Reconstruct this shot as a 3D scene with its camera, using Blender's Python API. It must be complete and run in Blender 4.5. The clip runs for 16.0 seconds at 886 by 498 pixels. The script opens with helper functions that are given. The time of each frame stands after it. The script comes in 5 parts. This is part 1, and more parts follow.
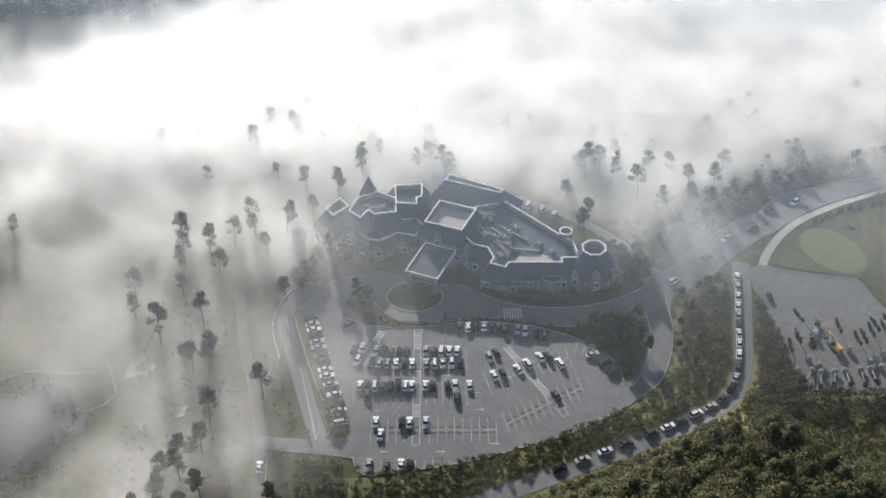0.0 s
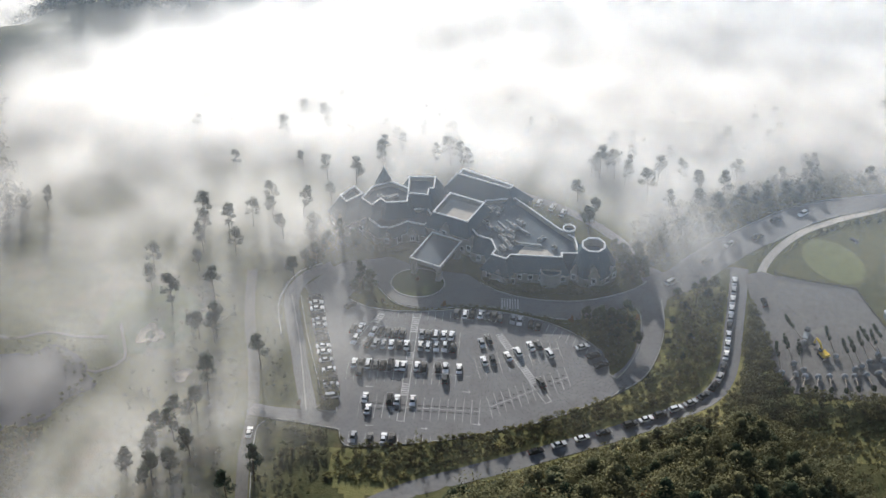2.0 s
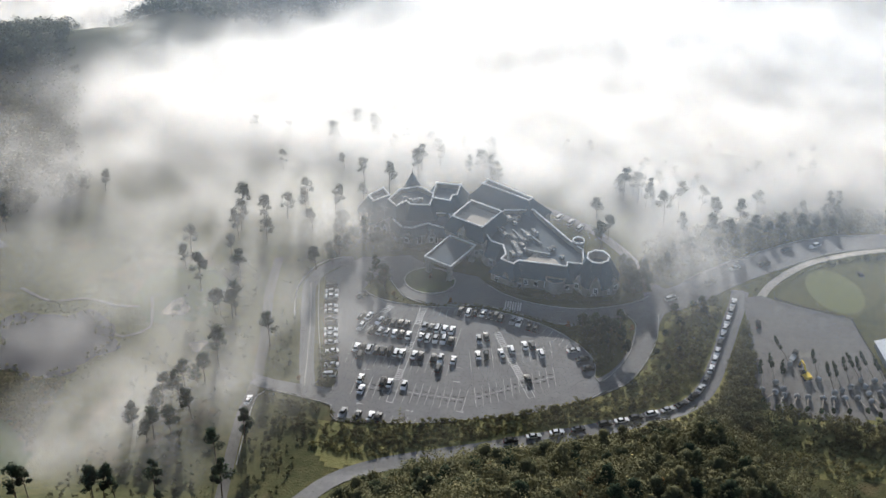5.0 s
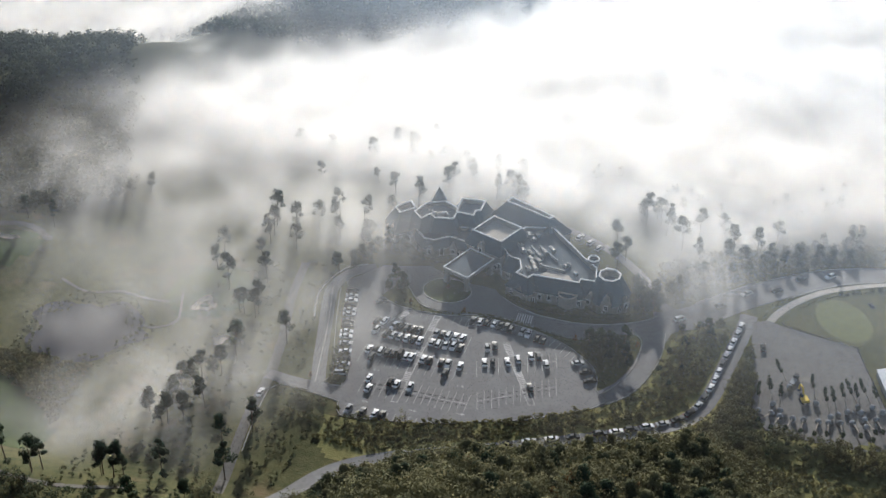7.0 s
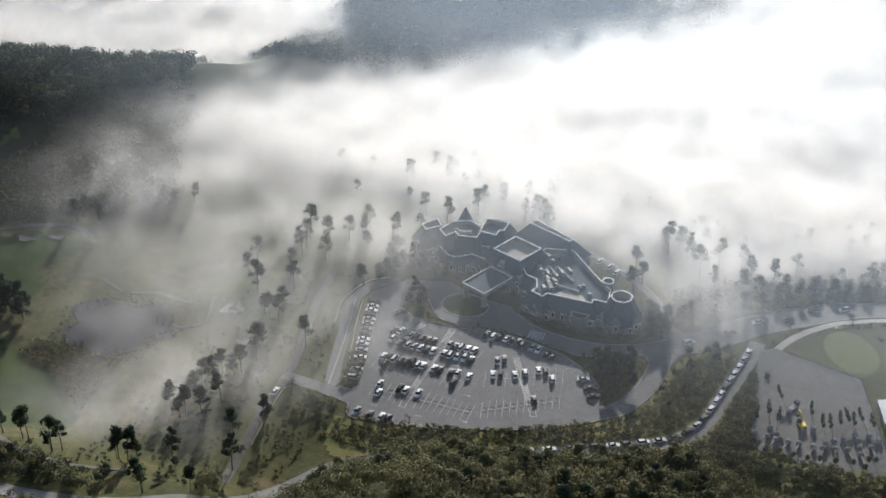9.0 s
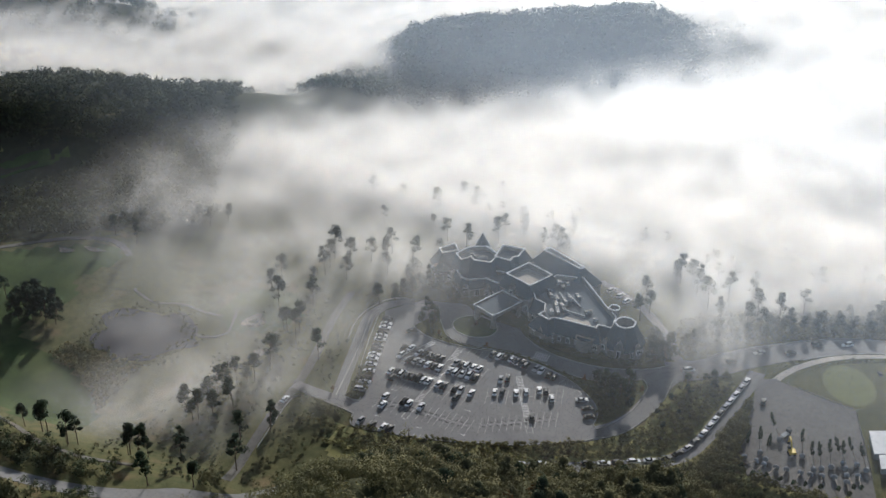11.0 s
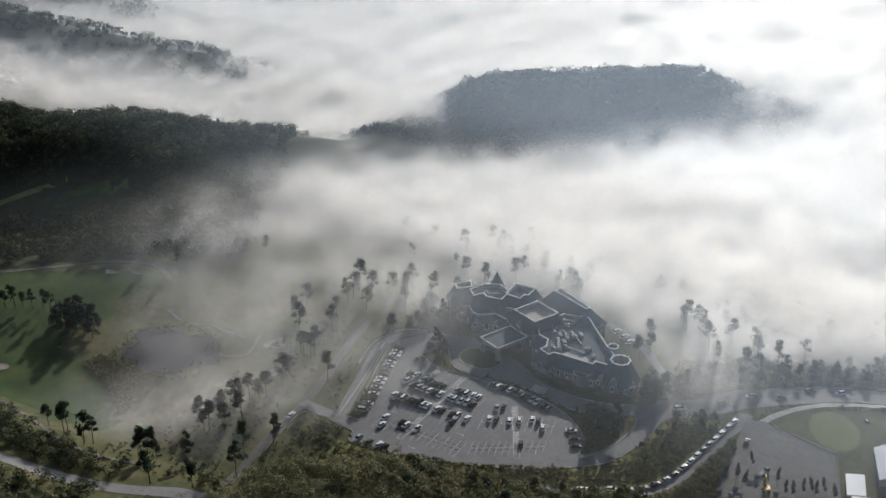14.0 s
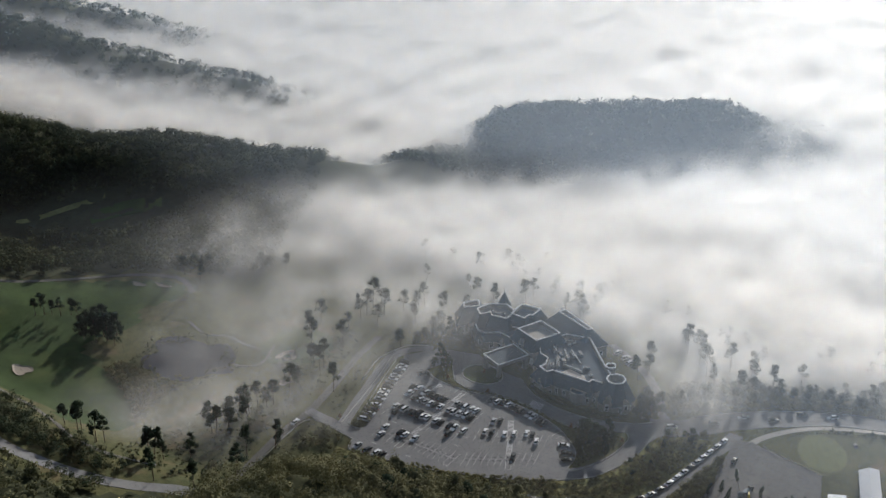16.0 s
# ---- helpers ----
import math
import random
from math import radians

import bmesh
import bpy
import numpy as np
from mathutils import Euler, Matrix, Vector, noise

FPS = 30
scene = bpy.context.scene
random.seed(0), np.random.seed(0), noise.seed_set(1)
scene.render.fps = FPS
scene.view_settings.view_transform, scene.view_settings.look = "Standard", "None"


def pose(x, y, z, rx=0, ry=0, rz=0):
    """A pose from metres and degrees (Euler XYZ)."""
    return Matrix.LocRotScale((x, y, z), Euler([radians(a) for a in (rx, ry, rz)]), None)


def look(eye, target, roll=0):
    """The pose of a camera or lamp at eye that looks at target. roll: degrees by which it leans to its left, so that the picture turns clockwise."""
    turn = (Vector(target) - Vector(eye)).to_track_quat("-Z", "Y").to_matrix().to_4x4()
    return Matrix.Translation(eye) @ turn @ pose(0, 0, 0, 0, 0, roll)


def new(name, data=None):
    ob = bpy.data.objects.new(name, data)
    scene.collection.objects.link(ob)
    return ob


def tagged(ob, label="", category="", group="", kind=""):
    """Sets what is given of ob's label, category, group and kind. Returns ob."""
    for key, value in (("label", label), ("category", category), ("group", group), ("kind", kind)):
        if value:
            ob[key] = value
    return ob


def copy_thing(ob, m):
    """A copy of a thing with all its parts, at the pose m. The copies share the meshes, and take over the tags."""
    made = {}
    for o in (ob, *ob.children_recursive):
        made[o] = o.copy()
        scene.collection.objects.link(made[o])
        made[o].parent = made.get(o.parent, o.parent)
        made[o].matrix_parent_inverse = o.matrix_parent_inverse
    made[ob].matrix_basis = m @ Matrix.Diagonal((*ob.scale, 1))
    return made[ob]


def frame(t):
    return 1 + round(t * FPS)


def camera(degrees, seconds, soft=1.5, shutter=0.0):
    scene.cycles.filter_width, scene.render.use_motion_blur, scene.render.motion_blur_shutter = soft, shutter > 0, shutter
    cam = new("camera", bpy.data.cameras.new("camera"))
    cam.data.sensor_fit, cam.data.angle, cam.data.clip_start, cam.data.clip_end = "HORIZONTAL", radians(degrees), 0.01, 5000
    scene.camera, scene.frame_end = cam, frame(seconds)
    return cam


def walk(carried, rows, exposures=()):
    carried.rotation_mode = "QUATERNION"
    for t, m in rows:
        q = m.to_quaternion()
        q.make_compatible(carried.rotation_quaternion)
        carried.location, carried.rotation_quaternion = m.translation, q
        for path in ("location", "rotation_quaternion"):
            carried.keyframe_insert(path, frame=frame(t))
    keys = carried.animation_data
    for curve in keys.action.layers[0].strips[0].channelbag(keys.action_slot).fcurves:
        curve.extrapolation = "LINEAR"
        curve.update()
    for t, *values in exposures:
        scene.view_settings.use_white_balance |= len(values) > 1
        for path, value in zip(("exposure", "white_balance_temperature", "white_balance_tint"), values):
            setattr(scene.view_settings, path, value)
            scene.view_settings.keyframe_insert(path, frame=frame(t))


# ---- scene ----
import functools

EXPOSURES = [(0, 0.55), (3.5, 0.53), (7, 0.43), (9, 0.33), (12, 0.12), (16, -0.06)]
cam = camera(36.842, 16.0)
# the camera flies a slow arc; rows: seconds, place, (heading to the left, tilt down, lean) in degrees
PATH = [
    (0.0, (-19.68, -311.42, 290.03), (-0.000, 38.555, -0.285)),
    (0.5, (-12.32, -315.80, 290.44), (1.288, 38.412, -0.331)),
    (1.0, (-4.95, -320.22, 290.86), (2.571, 38.264, -0.306)),
    (1.5, (2.46, -324.67, 291.30), (3.710, 37.990, -0.283)),
    (2.0, (9.92, -329.13, 291.74), (4.865, 37.709, -0.200)),
    (2.5, (17.42, -333.57, 292.17), (6.041, 37.499, -0.153)),
    (3.0, (24.96, -337.97, 292.59), (7.239, 37.072, -0.012)),
    (3.5, (32.55, -342.31, 293.00), (8.378, 36.737, 0.045)),
    (6.0, (72.09, -360.90, 294.53), (14.348, 34.699, -0.052)),
    (6.5, (79.92, -364.08, 294.86), (15.553, 34.250, -0.009)),
    (7.0, (87.76, -367.19, 295.18), (16.755, 33.880, -0.003)),
    (7.5, (95.62, -370.22, 295.47), (17.927, 33.460, 0.009)),
    (8.0, (103.48, -373.17, 295.74), (19.075, 32.995, 0.080)),
    (8.5, (111.35, -376.04, 295.99), (20.190, 32.487, 0.097)),
    (9.0, (119.23, -378.85, 296.24), (21.244, 31.999, 0.087)),
    (11.5, (159.92, -391.40, 297.94), (26.017, 29.422, 0.136)),
    (12.0, (168.18, -393.26, 298.42), (26.855, 28.961, 0.204)),
    (12.5, (176.47, -395.04, 298.92), (27.731, 28.478, 0.161)),
    (13.0, (184.78, -396.68, 299.44), (28.597, 28.012, 0.147)),
    (13.5, (193.13, -398.21, 300.00), (29.451, 27.562, 0.127)),
    (14.0, (201.53, -399.61, 300.58), (30.319, 27.095, 0.123)),
    (14.5, (209.97, -400.93, 301.19), (31.158, 26.673, 0.131)),
    (15.0, (218.43, -402.18, 301.82), (31.954, 26.291, 0.093)),
    (15.5, (226.89, -403.37, 302.43), (32.751, 25.909, 0.087)),
    (16.0, (235.36, -404.54, 303.03), (33.514, 25.528, 0.105)),
]
walk(cam, [(t, pose(*e, 90 - a[1], 0, a[0]) @ pose(0, 0, 0, 0, 0, a[2])) for t, e, a in PATH],
     exposures=EXPOSURES)

# ---- daylight: a low morning sun behind the clubhouse, clear sky over the fog ----
SUN_AZ, SUN_EL = radians(-14.0), radians(18.5)
world = bpy.data.worlds.new("sky")
scene.world = world
world.use_nodes = True
wn = world.node_tree.nodes
sky = wn.new("ShaderNodeTexSky")
sky.sky_type, sky.sun_disc, sky.sun_elevation, sky.sun_rotation = "NISHITA", False, SUN_EL, SUN_AZ
sky.air_density, sky.dust_density, sky.ozone_density = 1.0, 2.0, 1.0
world.node_tree.links.new(sky.outputs[0], wn["Background"].inputs[0])
wn["Background"].inputs[1].default_value = 0.095
sun_data = bpy.data.lights.new("sun", "SUN")
sun_data.energy, sun_data.angle, sun_data.color = 5.0, radians(0.6), (1.0, 0.965, 0.915)
sun = new("sun", sun_data)
SUN_DIR = Vector((math.sin(SUN_AZ) * math.cos(SUN_EL), math.cos(SUN_AZ) * math.cos(SUN_EL), math.sin(SUN_EL)))
sun.matrix_world = look(SUN_DIR * 900, (0, 0, 0))

# ---- materials ----
MATS = {}


def material(name, dark, light, scale=1.0, rough=0.8, metal=0.0, bump=0.0, bump_scale=None, spots=None, island=0.0, per_object=0.0, coat=0.0, thin=0.0, gloss=0.3):
    """A surface whose colour runs from dark to light by two sizes of noise, with fine relief; spots: (colour, scale,
    share) of stains and, on the fairway, of painted sunlit zones.
    """
    m = bpy.data.materials.new(name)
    m.use_nodes = True
    nt = m.node_tree
    bsdf = nt.nodes["Principled BSDF"]
    geo = nt.nodes.new("ShaderNodeNewGeometry")
    pos = geo.outputs["Position"]

    def noise_at(size, detail=4.0):
        n = nt.nodes.new("ShaderNodeTexNoise")
        n.inputs["Scale"].default_value, n.inputs["Detail"].default_value = size, detail
        nt.links.new(pos, n.inputs["Vector"])
        return n.outputs["Fac"]

    def op(kind, a, b=None, clamp=False):
        n = nt.nodes.new("ShaderNodeMath")
        n.operation, n.use_clamp = kind, clamp
        for i, v in enumerate((a, b)):
            if v is None:
                continue
            if isinstance(v, (int, float)):
                n.inputs[i].default_value = v
            else:
                nt.links.new(v, n.inputs[i])
        return n.outputs[0]

    def mix(fac, a, b):
        n = nt.nodes.new("ShaderNodeMix")
        n.data_type = "RGBA"
        nt.links.new(fac, n.inputs[0])
        for i, v in ((6, a), (7, b)):
            if isinstance(v, tuple):
                n.inputs[i].default_value = (*v, 1)
            else:
                nt.links.new(v, n.inputs[i])
        return n.outputs[2]

    fac = op("ADD", op("MULTIPLY", noise_at(scale), 1.3), op("MULTIPLY", noise_at(scale * 0.11, 3), 1.3))
    fac = op("SUBTRACT", fac, 0.8, True)
    if island:
        fac = op("ADD", fac, op("MULTIPLY", op("SUBTRACT", geo.outputs["Random Per Island"], 0.5), island), True)
    if per_object:
        info = nt.nodes.new("ShaderNodeObjectInfo")
        fac = op("ADD", fac, op("MULTIPLY", op("SUBTRACT", info.outputs["Random"], 0.5), per_object), True)
    colour = mix(fac, dark, light)
    if spots:
        tint, size, share = spots
        sp = op("MULTIPLY", op("SUBTRACT", noise_at(size, 5), 1 - share), 6.0, True)
        colour = mix(sp, colour, tint)
    nt.links.new(colour, bsdf.inputs["Base Color"])
    bsdf.inputs["Roughness"].default_value, bsdf.inputs["Metallic"].default_value = rough, metal
    bsdf.inputs["Coat Weight"].default_value = coat
    bsdf.inputs["Specular IOR Level"].default_value = gloss
    if bump:
        b = nt.nodes.new("ShaderNodeBump")
        b.inputs["Strength"].default_value, b.inputs["Distance"].default_value = 1.0, bump
        nt.links.new(noise_at(bump_scale or scale * 4, 5), b.inputs["Height"])
        nt.links.new(b.outputs[0], bsdf.inputs["Normal"])
    if thin:  # light that comes through leaves
        tl = nt.nodes.new("ShaderNodeBsdfTranslucent")
        nt.links.new(colour, tl.inputs[0])
        mx = nt.nodes.new("ShaderNodeMixShader")
        mx.inputs[0].default_value = thin
        nt.links.new(bsdf.outputs[0], mx.inputs[1])
        nt.links.new(tl.outputs[0], mx.inputs[2])
        nt.links.new(mx.outputs[0], nt.nodes["Material Output"].inputs[0])
    MATS[name] = m
    return m


grass = material("turf_and_scrub", (0.04, 0.05, 0.018), (0.11, 0.102, 0.042), 0.35, 0.9, bump=0.25, bump_scale=1.3, spots=((0.14, 0.105, 0.058), 0.06, 0.42), gloss=0.08)
forest_floor = material("forest_floor", (0.024, 0.03, 0.017), (0.055, 0.058, 0.03), 0.2, 0.95, bump=0.2, gloss=0.06)
# yellow-green spots: the fairway's sunlit zones, put into its colour
fairway_mat = material("mown_fairway", (0.022, 0.042, 0.012), (0.045, 0.074, 0.018), 0.12, 0.85, bump=0.03, bump_scale=2.0, spots=((0.085, 0.1, 0.028), 0.018, 0.47), gloss=0.08)
green_mat = material("putting_green", (0.115, 0.127, 0.05), (0.15, 0.158, 0.064), 0.3, 0.85, gloss=0.08)
green_rim = material("green_surround", (0.072, 0.074, 0.03), (0.112, 0.106, 0.044), 0.4, 0.9, bump=0.04, gloss=0.08)
asphalt = material("worn_asphalt", (0.115, 0.115, 0.118), (0.175, 0.174, 0.173), 0.9, 0.85, bump=0.01, bump_scale=9.0, spots=((0.098, 0.098, 0.1), 0.09, 0.38), gloss=0.4)
asphalt_dark = material("road_asphalt", (0.11, 0.11, 0.114), (0.17, 0.169, 0.168), 0.7, 0.85, bump=0.01, bump_scale=9.0, spots=((0.095, 0.095, 0.098), 0.12, 0.36), gloss=0.4)
paving = material("drive_paving", (0.12, 0.118, 0.116), (0.175, 0.172, 0.167), 1.1, 0.8, bump=0.008, bump_scale=7.0)
kerb_mat = material("kerb_concrete", (0.24, 0.235, 0.22), (0.36, 0.35, 0.33), 0.8, 0.85)
paint = material("road_paint", (0.26, 0.26, 0.255), (0.48, 0.48, 0.47), 1.5, 0.7)
gravel = material("yard_gravel", (0.12, 0.117, 0.113), (0.18, 0.175, 0.167), 0.5, 0.95, bump=0.05, bump_scale=5.0, spots=((0.2, 0.19, 0.17), 0.12, 0.4), gloss=0.2)
hill_leaf = material("hill_forest_leaves", (0.022, 0.036, 0.02), (0.085, 0.085, 0.038), 0.06, 0.85, island=0.3, thin=0.2, gloss=0.04)
sand = material("bunker_sand", (0.24, 0.2, 0.16), (0.34, 0.295, 0.24), 0.5, 0.95, bump=0.05, gloss=0.12)
path_mat = material("pale_path", (0.28, 0.26, 0.23), (0.4, 0.375, 0.335), 0.6, 0.9)
lane_mat = material("worn_lane", (0.085, 0.082, 0.075), (0.135, 0.128, 0.115), 0.6, 0.9, gloss=0.15)
soil = material("bare_soil", (0.13, 0.095, 0.06), (0.22, 0.165, 0.11), 0.5, 0.95, bump=0.1, gloss=0.08)
slate = material("slate_roof", (0.036, 0.066, 0.088), (0.068, 0.114, 0.145), 0.9, 0.7, bump=0.03, bump_scale=3.0, gloss=0.06)
stone = material("cut_stone_wall", (0.21, 0.2, 0.185), (0.34, 0.325, 0.3), 0.8, 0.85, bump=0.03, bump_scale=3.0, gloss=0.12)
trim_mat = material("pale_stone_coping", (0.6, 0.61, 0.61), (0.78, 0.785, 0.78), 0.7, 0.9, gloss=0.05)
flat_roof = material("flat_roof_membrane", (0.058, 0.078, 0.096), (0.1, 0.124, 0.146), 0.25, 0.75, spots=((0.046, 0.058, 0.07), 0.2, 0.4), gloss=0.04)
deck = material("beige_roof_deck", (0.34, 0.31, 0.27), (0.46, 0.425, 0.375), 0.6, 0.85, gloss=0.12)
car_paints = [material("white_car_paint", (0.6, 0.61, 0.62), (0.72, 0.725, 0.73), 0.5, 0.4, gloss=0.05),
              material("silver_car_paint", (0.34, 0.35, 0.36), (0.44, 0.45, 0.46), 0.5, 0.4, gloss=0.05),
              material("black_car_paint", (0.010, 0.010, 0.012), (0.022, 0.022, 0.026), 0.5, 0.4, gloss=0.05),
              material("grey_car_paint", (0.05, 0.054, 0.058), (0.09, 0.094, 0.098), 0.5, 0.4, gloss=0.05)]
tyre_mat = material("tyre_rubber", (0.012, 0.012, 0.012), (0.03, 0.03, 0.03), 2.0, 0.9)
lamp_red = material("tail_lamp", (0.25, 0.01, 0.01), (0.35, 0.02, 0.02), 2.0, 0.2)
lamp_white = material("head_lamp", (0.6, 0.6, 0.6), (0.8, 0.8, 0.8), 2.0, 0.1)
yellow = material("yellow_machine_paint", (0.55, 0.36, 0.02), (0.72, 0.5, 0.04), 1.0, 0.45)
burlap = material("root_ball_wrap", (0.2, 0.21, 0.22), (0.34, 0.35, 0.37), 1.2, 0.9, bump=0.06, gloss=0.12)
sheet_metal = material("white_sheet_roof", (0.42, 0.45, 0.5), (0.55, 0.58, 0.62), 0.4, 0.5)
metal = material("galvanised_metal", (0.2, 0.22, 0.23), (0.34, 0.36, 0.37), 0.9, 0.6, gloss=0.03)
dark_metal = material("dark_metal", (0.03, 0.03, 0.033), (0.06, 0.06, 0.064), 1.0, 0.5, 0.4)
glass = material("window_glass", (0.012, 0.016, 0.02), (0.03, 0.036, 0.042), 0.3, 0.12, gloss=0.3)
bark = material("bark", (0.06, 0.045, 0.032), (0.14, 0.105, 0.075), 1.5, 0.95, gloss=0.12)
pine_mat = material("pine_needles", (0.016, 0.03, 0.019), (0.042, 0.062, 0.034), 0.5, 0.8, island=0.35, per_object=0.4, thin=0.25, gloss=0.04)
leaf_mat = material("autumn_oak_leaves", (0.04, 0.056, 0.03), (0.122, 0.118, 0.06), 0.1, 0.8, island=0.12, per_object=1.1, thin=0.24, gloss=0.08)
rust_mat = material("rust_leaves", (0.09, 0.045, 0.016), (0.2, 0.11, 0.04), 0.3, 0.8, island=0.7, thin=0.35, gloss=0.08)
shrub_mat = material("shrub_leaves", (0.05, 0.066, 0.028), (0.17, 0.15, 0.07), 0.2, 0.85, island=0.2, per_object=0.6, thin=0.3, gloss=0.08)
dry_mat = material("dry_grass", (0.13, 0.13, 0.05), (0.27, 0.24, 0.1), 0.3, 0.9, island=0.4, thin=0.35, gloss=0.08)

meadow = material("bank_meadow", (0.1, 0.112, 0.042), (0.26, 0.23, 0.095), 0.35, 0.9, bump=0.2, bump_scale=1.5, gloss=0.06)

# ---- the lie of the land ----
def smooth(a, b, v):
    k = min(1.0, max(0.0, (v - a) / (b - a)))
    return k * k * (3 - 2 * k)


def to_line(x, y, line):
    best = 1e9
    for (ax, ay), (bx, by) in zip(line, line[1:]):
        dx, dy = bx - ax, by - ay
        k = min(1.0, max(0.0, ((x - ax) * dx + (y - ay) * dy) / (dx * dx + dy * dy)))
        best = min(best, (x - ax - k * dx) ** 2 + (y - ay - k * dy) ** 2)
    return math.sqrt(best)


# crests of the hills: x, y and the height of the ground
RIDGE_CREST = [(-620, 55, 24), (-480, 75, 16), (-410, 98, 10), (-393, 104, 7), (-376, 111, 7), (-360, 118, 9.5), (-333, 130, 12), (-308, 155, 6), (-291, 172, -1), (-278, 186, -8)]
SPUR_CREST = [(-306, 92, -8), (-296, 108, -1), (-284, 128, 6.5), (-267, 154, 7), (-258, 169, 5), (-245, 190, -2), (-233, 208, -6), (-227, 217, -11), (-217, 233, -12), (-210, 244, -12), (-208, 268, -19)]
HILL_CREST = [(-226, 300, -36), (-214, 310, -23), (-208, 315, -12), (-202, 319, -4.5), (-170, 343, 1), (-141, 363, 2), (-106, 389, 3.5), (-92, 399, 1.5), (-72, 414, -3.5), (-60, 422, -9), (-38, 436, -20)]
FAR_CREST = [(-900, 300, -5), (-690, 312, -9), (-659, 314, -11), (-629, 316, -15), (-599, 318, -16), (-570, 320, -21), (-534, 322, -18), (-501, 325, -22), (-460, 327, -25), (-430, 329, -23), (-400, 333, -30)]
KNOLL_CREST = [(-900, 385, -12), (-700, 395, -16), (-620, 405, -22), (-560, 412, -30)]
RIDGE, SPUR, HILL, FAR_RIDGE, FAR_KNOLL = ([p[:2] for p in line] for line in (RIDGE_CREST, SPUR_CREST, HILL_CREST, FAR_CREST, KNOLL_CREST))


def to_crest(x, y, line):
    """Distance to a crest line, and the crest's height there."""
    best, high = 1e18, 0.0
    for (ax, ay, az), (bx, by, bz) in zip(line, line[1:]):
        dx, dy = bx - ax, by - ay
        k = min(1.0, max(0.0, ((x - ax) * dx + (y - ay) * dy) / (dx * dx + dy * dy)))
        d = (x - ax - k * dx) ** 2 + (y - ay - k * dy) ** 2
        if d < best:
            best, high = d, az + (bz - az) * k
    return math.sqrt(best), high


def land(x, y):
    """Height of the ground at x, y."""
    z = 0.0
    z -= 27 * smooth(62, 205, y + 0.10 * x)                          # behind the clubhouse the valley falls away
    z -= 5.0 * smooth(-82, -112, x) * smooth(-112, -80, y)             # golf course below the car park
    z -= 14 * smooth(-225, -310, x) * smooth(-40, 40, y)
    bank = -17 - 0.7 * (71 - x) if x < 71 else -17 - 0.9 * (x - 71)     # line of the road at the foot of the wooded slope
    bank = max(bank, -61 + 0.35 * (x + 8)) if x < 30 else bank
    rise = max(0.0, bank - 4.5 - y)
    west = (0.06 + 0.94 * smooth(-62, 8, x)) * (1 - 0.47 * smooth(12, 66, x))
    z += west * (0.35 * rise if rise < 12 else 4.2 + 1.1 * (rise - 12) if rise < 37 else 31.7 + 0.62 * (rise - 37) if rise < 85 else 61.5 + 0.25 * (rise - 85))
    z += 9 * smooth(-45, -75, x) * smooth(-88, -122, y) + 14 * smooth(-120, -200, y) * smooth(-30, -80, x)
    base = z
    for line, width in ((RIDGE_CREST, 54), (SPUR_CREST, 38), (HILL_CREST, 40), (FAR_CREST, 36), (KNOLL_CREST, 34)):
        d, high = to_crest(x, y, line)
        if d < 3 * width:
            z = max(z, base + (high - base) * math.exp(-(d / width) ** 2) * (0.96 + 0.1 * noise.noise((x * 0.025, y * 0.025, 3.0))))
    rough = smooth(60, 160, math.hypot(x + 10, y) - 40)
    z += rough * 1.6 * noise.noise((x * 0.03, y * 0.03, 0.0))
    return z


def link(name, bm, mat, parent=None, smooth_faces=False):
    me = bpy.data.meshes.new(name)
    bm.normal_update()
    bm.to_mesh(me)
    bm.free()
    if mat:
        me.materials.append(mat)
    if smooth_faces:
        for p in me.polygons:
            p.use_smooth = True
    ob = new(name, me)
    ob.parent = parent
    return ob


def part(name, bm, mat, parent, label=""):
    ob = link(name, bm, mat, parent)
    return tagged(ob, label) if label else ob


def lines(step, far):
    """Grid coordinates: even near the middle, wider and wider towards the horizon."""
    v, out = 0.0, [0.0]
    while v < far:
        v += step if v < 240 else (step * 2.5 if v < 520 else v * 0.25)
        out.append(v)
    return [-q for q in out[:0:-1]] + out


def build_ground():
    xs, ys = [q - 60 for q in lines(4.0, 4000)], [q + 40 for q in lines(4.0, 4000)]
    verts = [(x, y, land(x, y)) for y in ys for x in xs]
    n = len(xs)
    faces = [(j * n + i, j * n + i + 1, (j + 1) * n + i + 1, (j + 1) * n + i) for j in range(len(ys) - 1) for i in range(n - 1)]
    me = bpy.data.meshes.new("ground")
    me.from_pydata(verts, [], faces)
    me.materials.append(grass)
    for p in me.polygons:
        p.use_smooth = True
    tagged(new("ground", me), "rough grass and scrub over rolling hills", "ground", kind="structure")


build_ground()


def curve_points(pts, step=3.0):
    """A smooth line through pts, at even steps."""
    out = []
    ext = [pts[0], *pts, pts[-1]]
    for i in range(1, len(ext) - 2):
        p0, p1, p2, p3 = (Vector(q) for q in ext[i - 1:i + 3])
        n = max(1, int((p2 - p1).length / step))
        for k in range(n):
            t = k / n
            out.append(0.5 * ((2 * p1) + (p2 - p0) * t + (2 * p0 - 5 * p1 + 4 * p2 - p3) * t * t + (3 * p1 - p0 - 3 * p2 + p3) * t ** 3))
    out.append(Vector(pts[-1]))
    return out


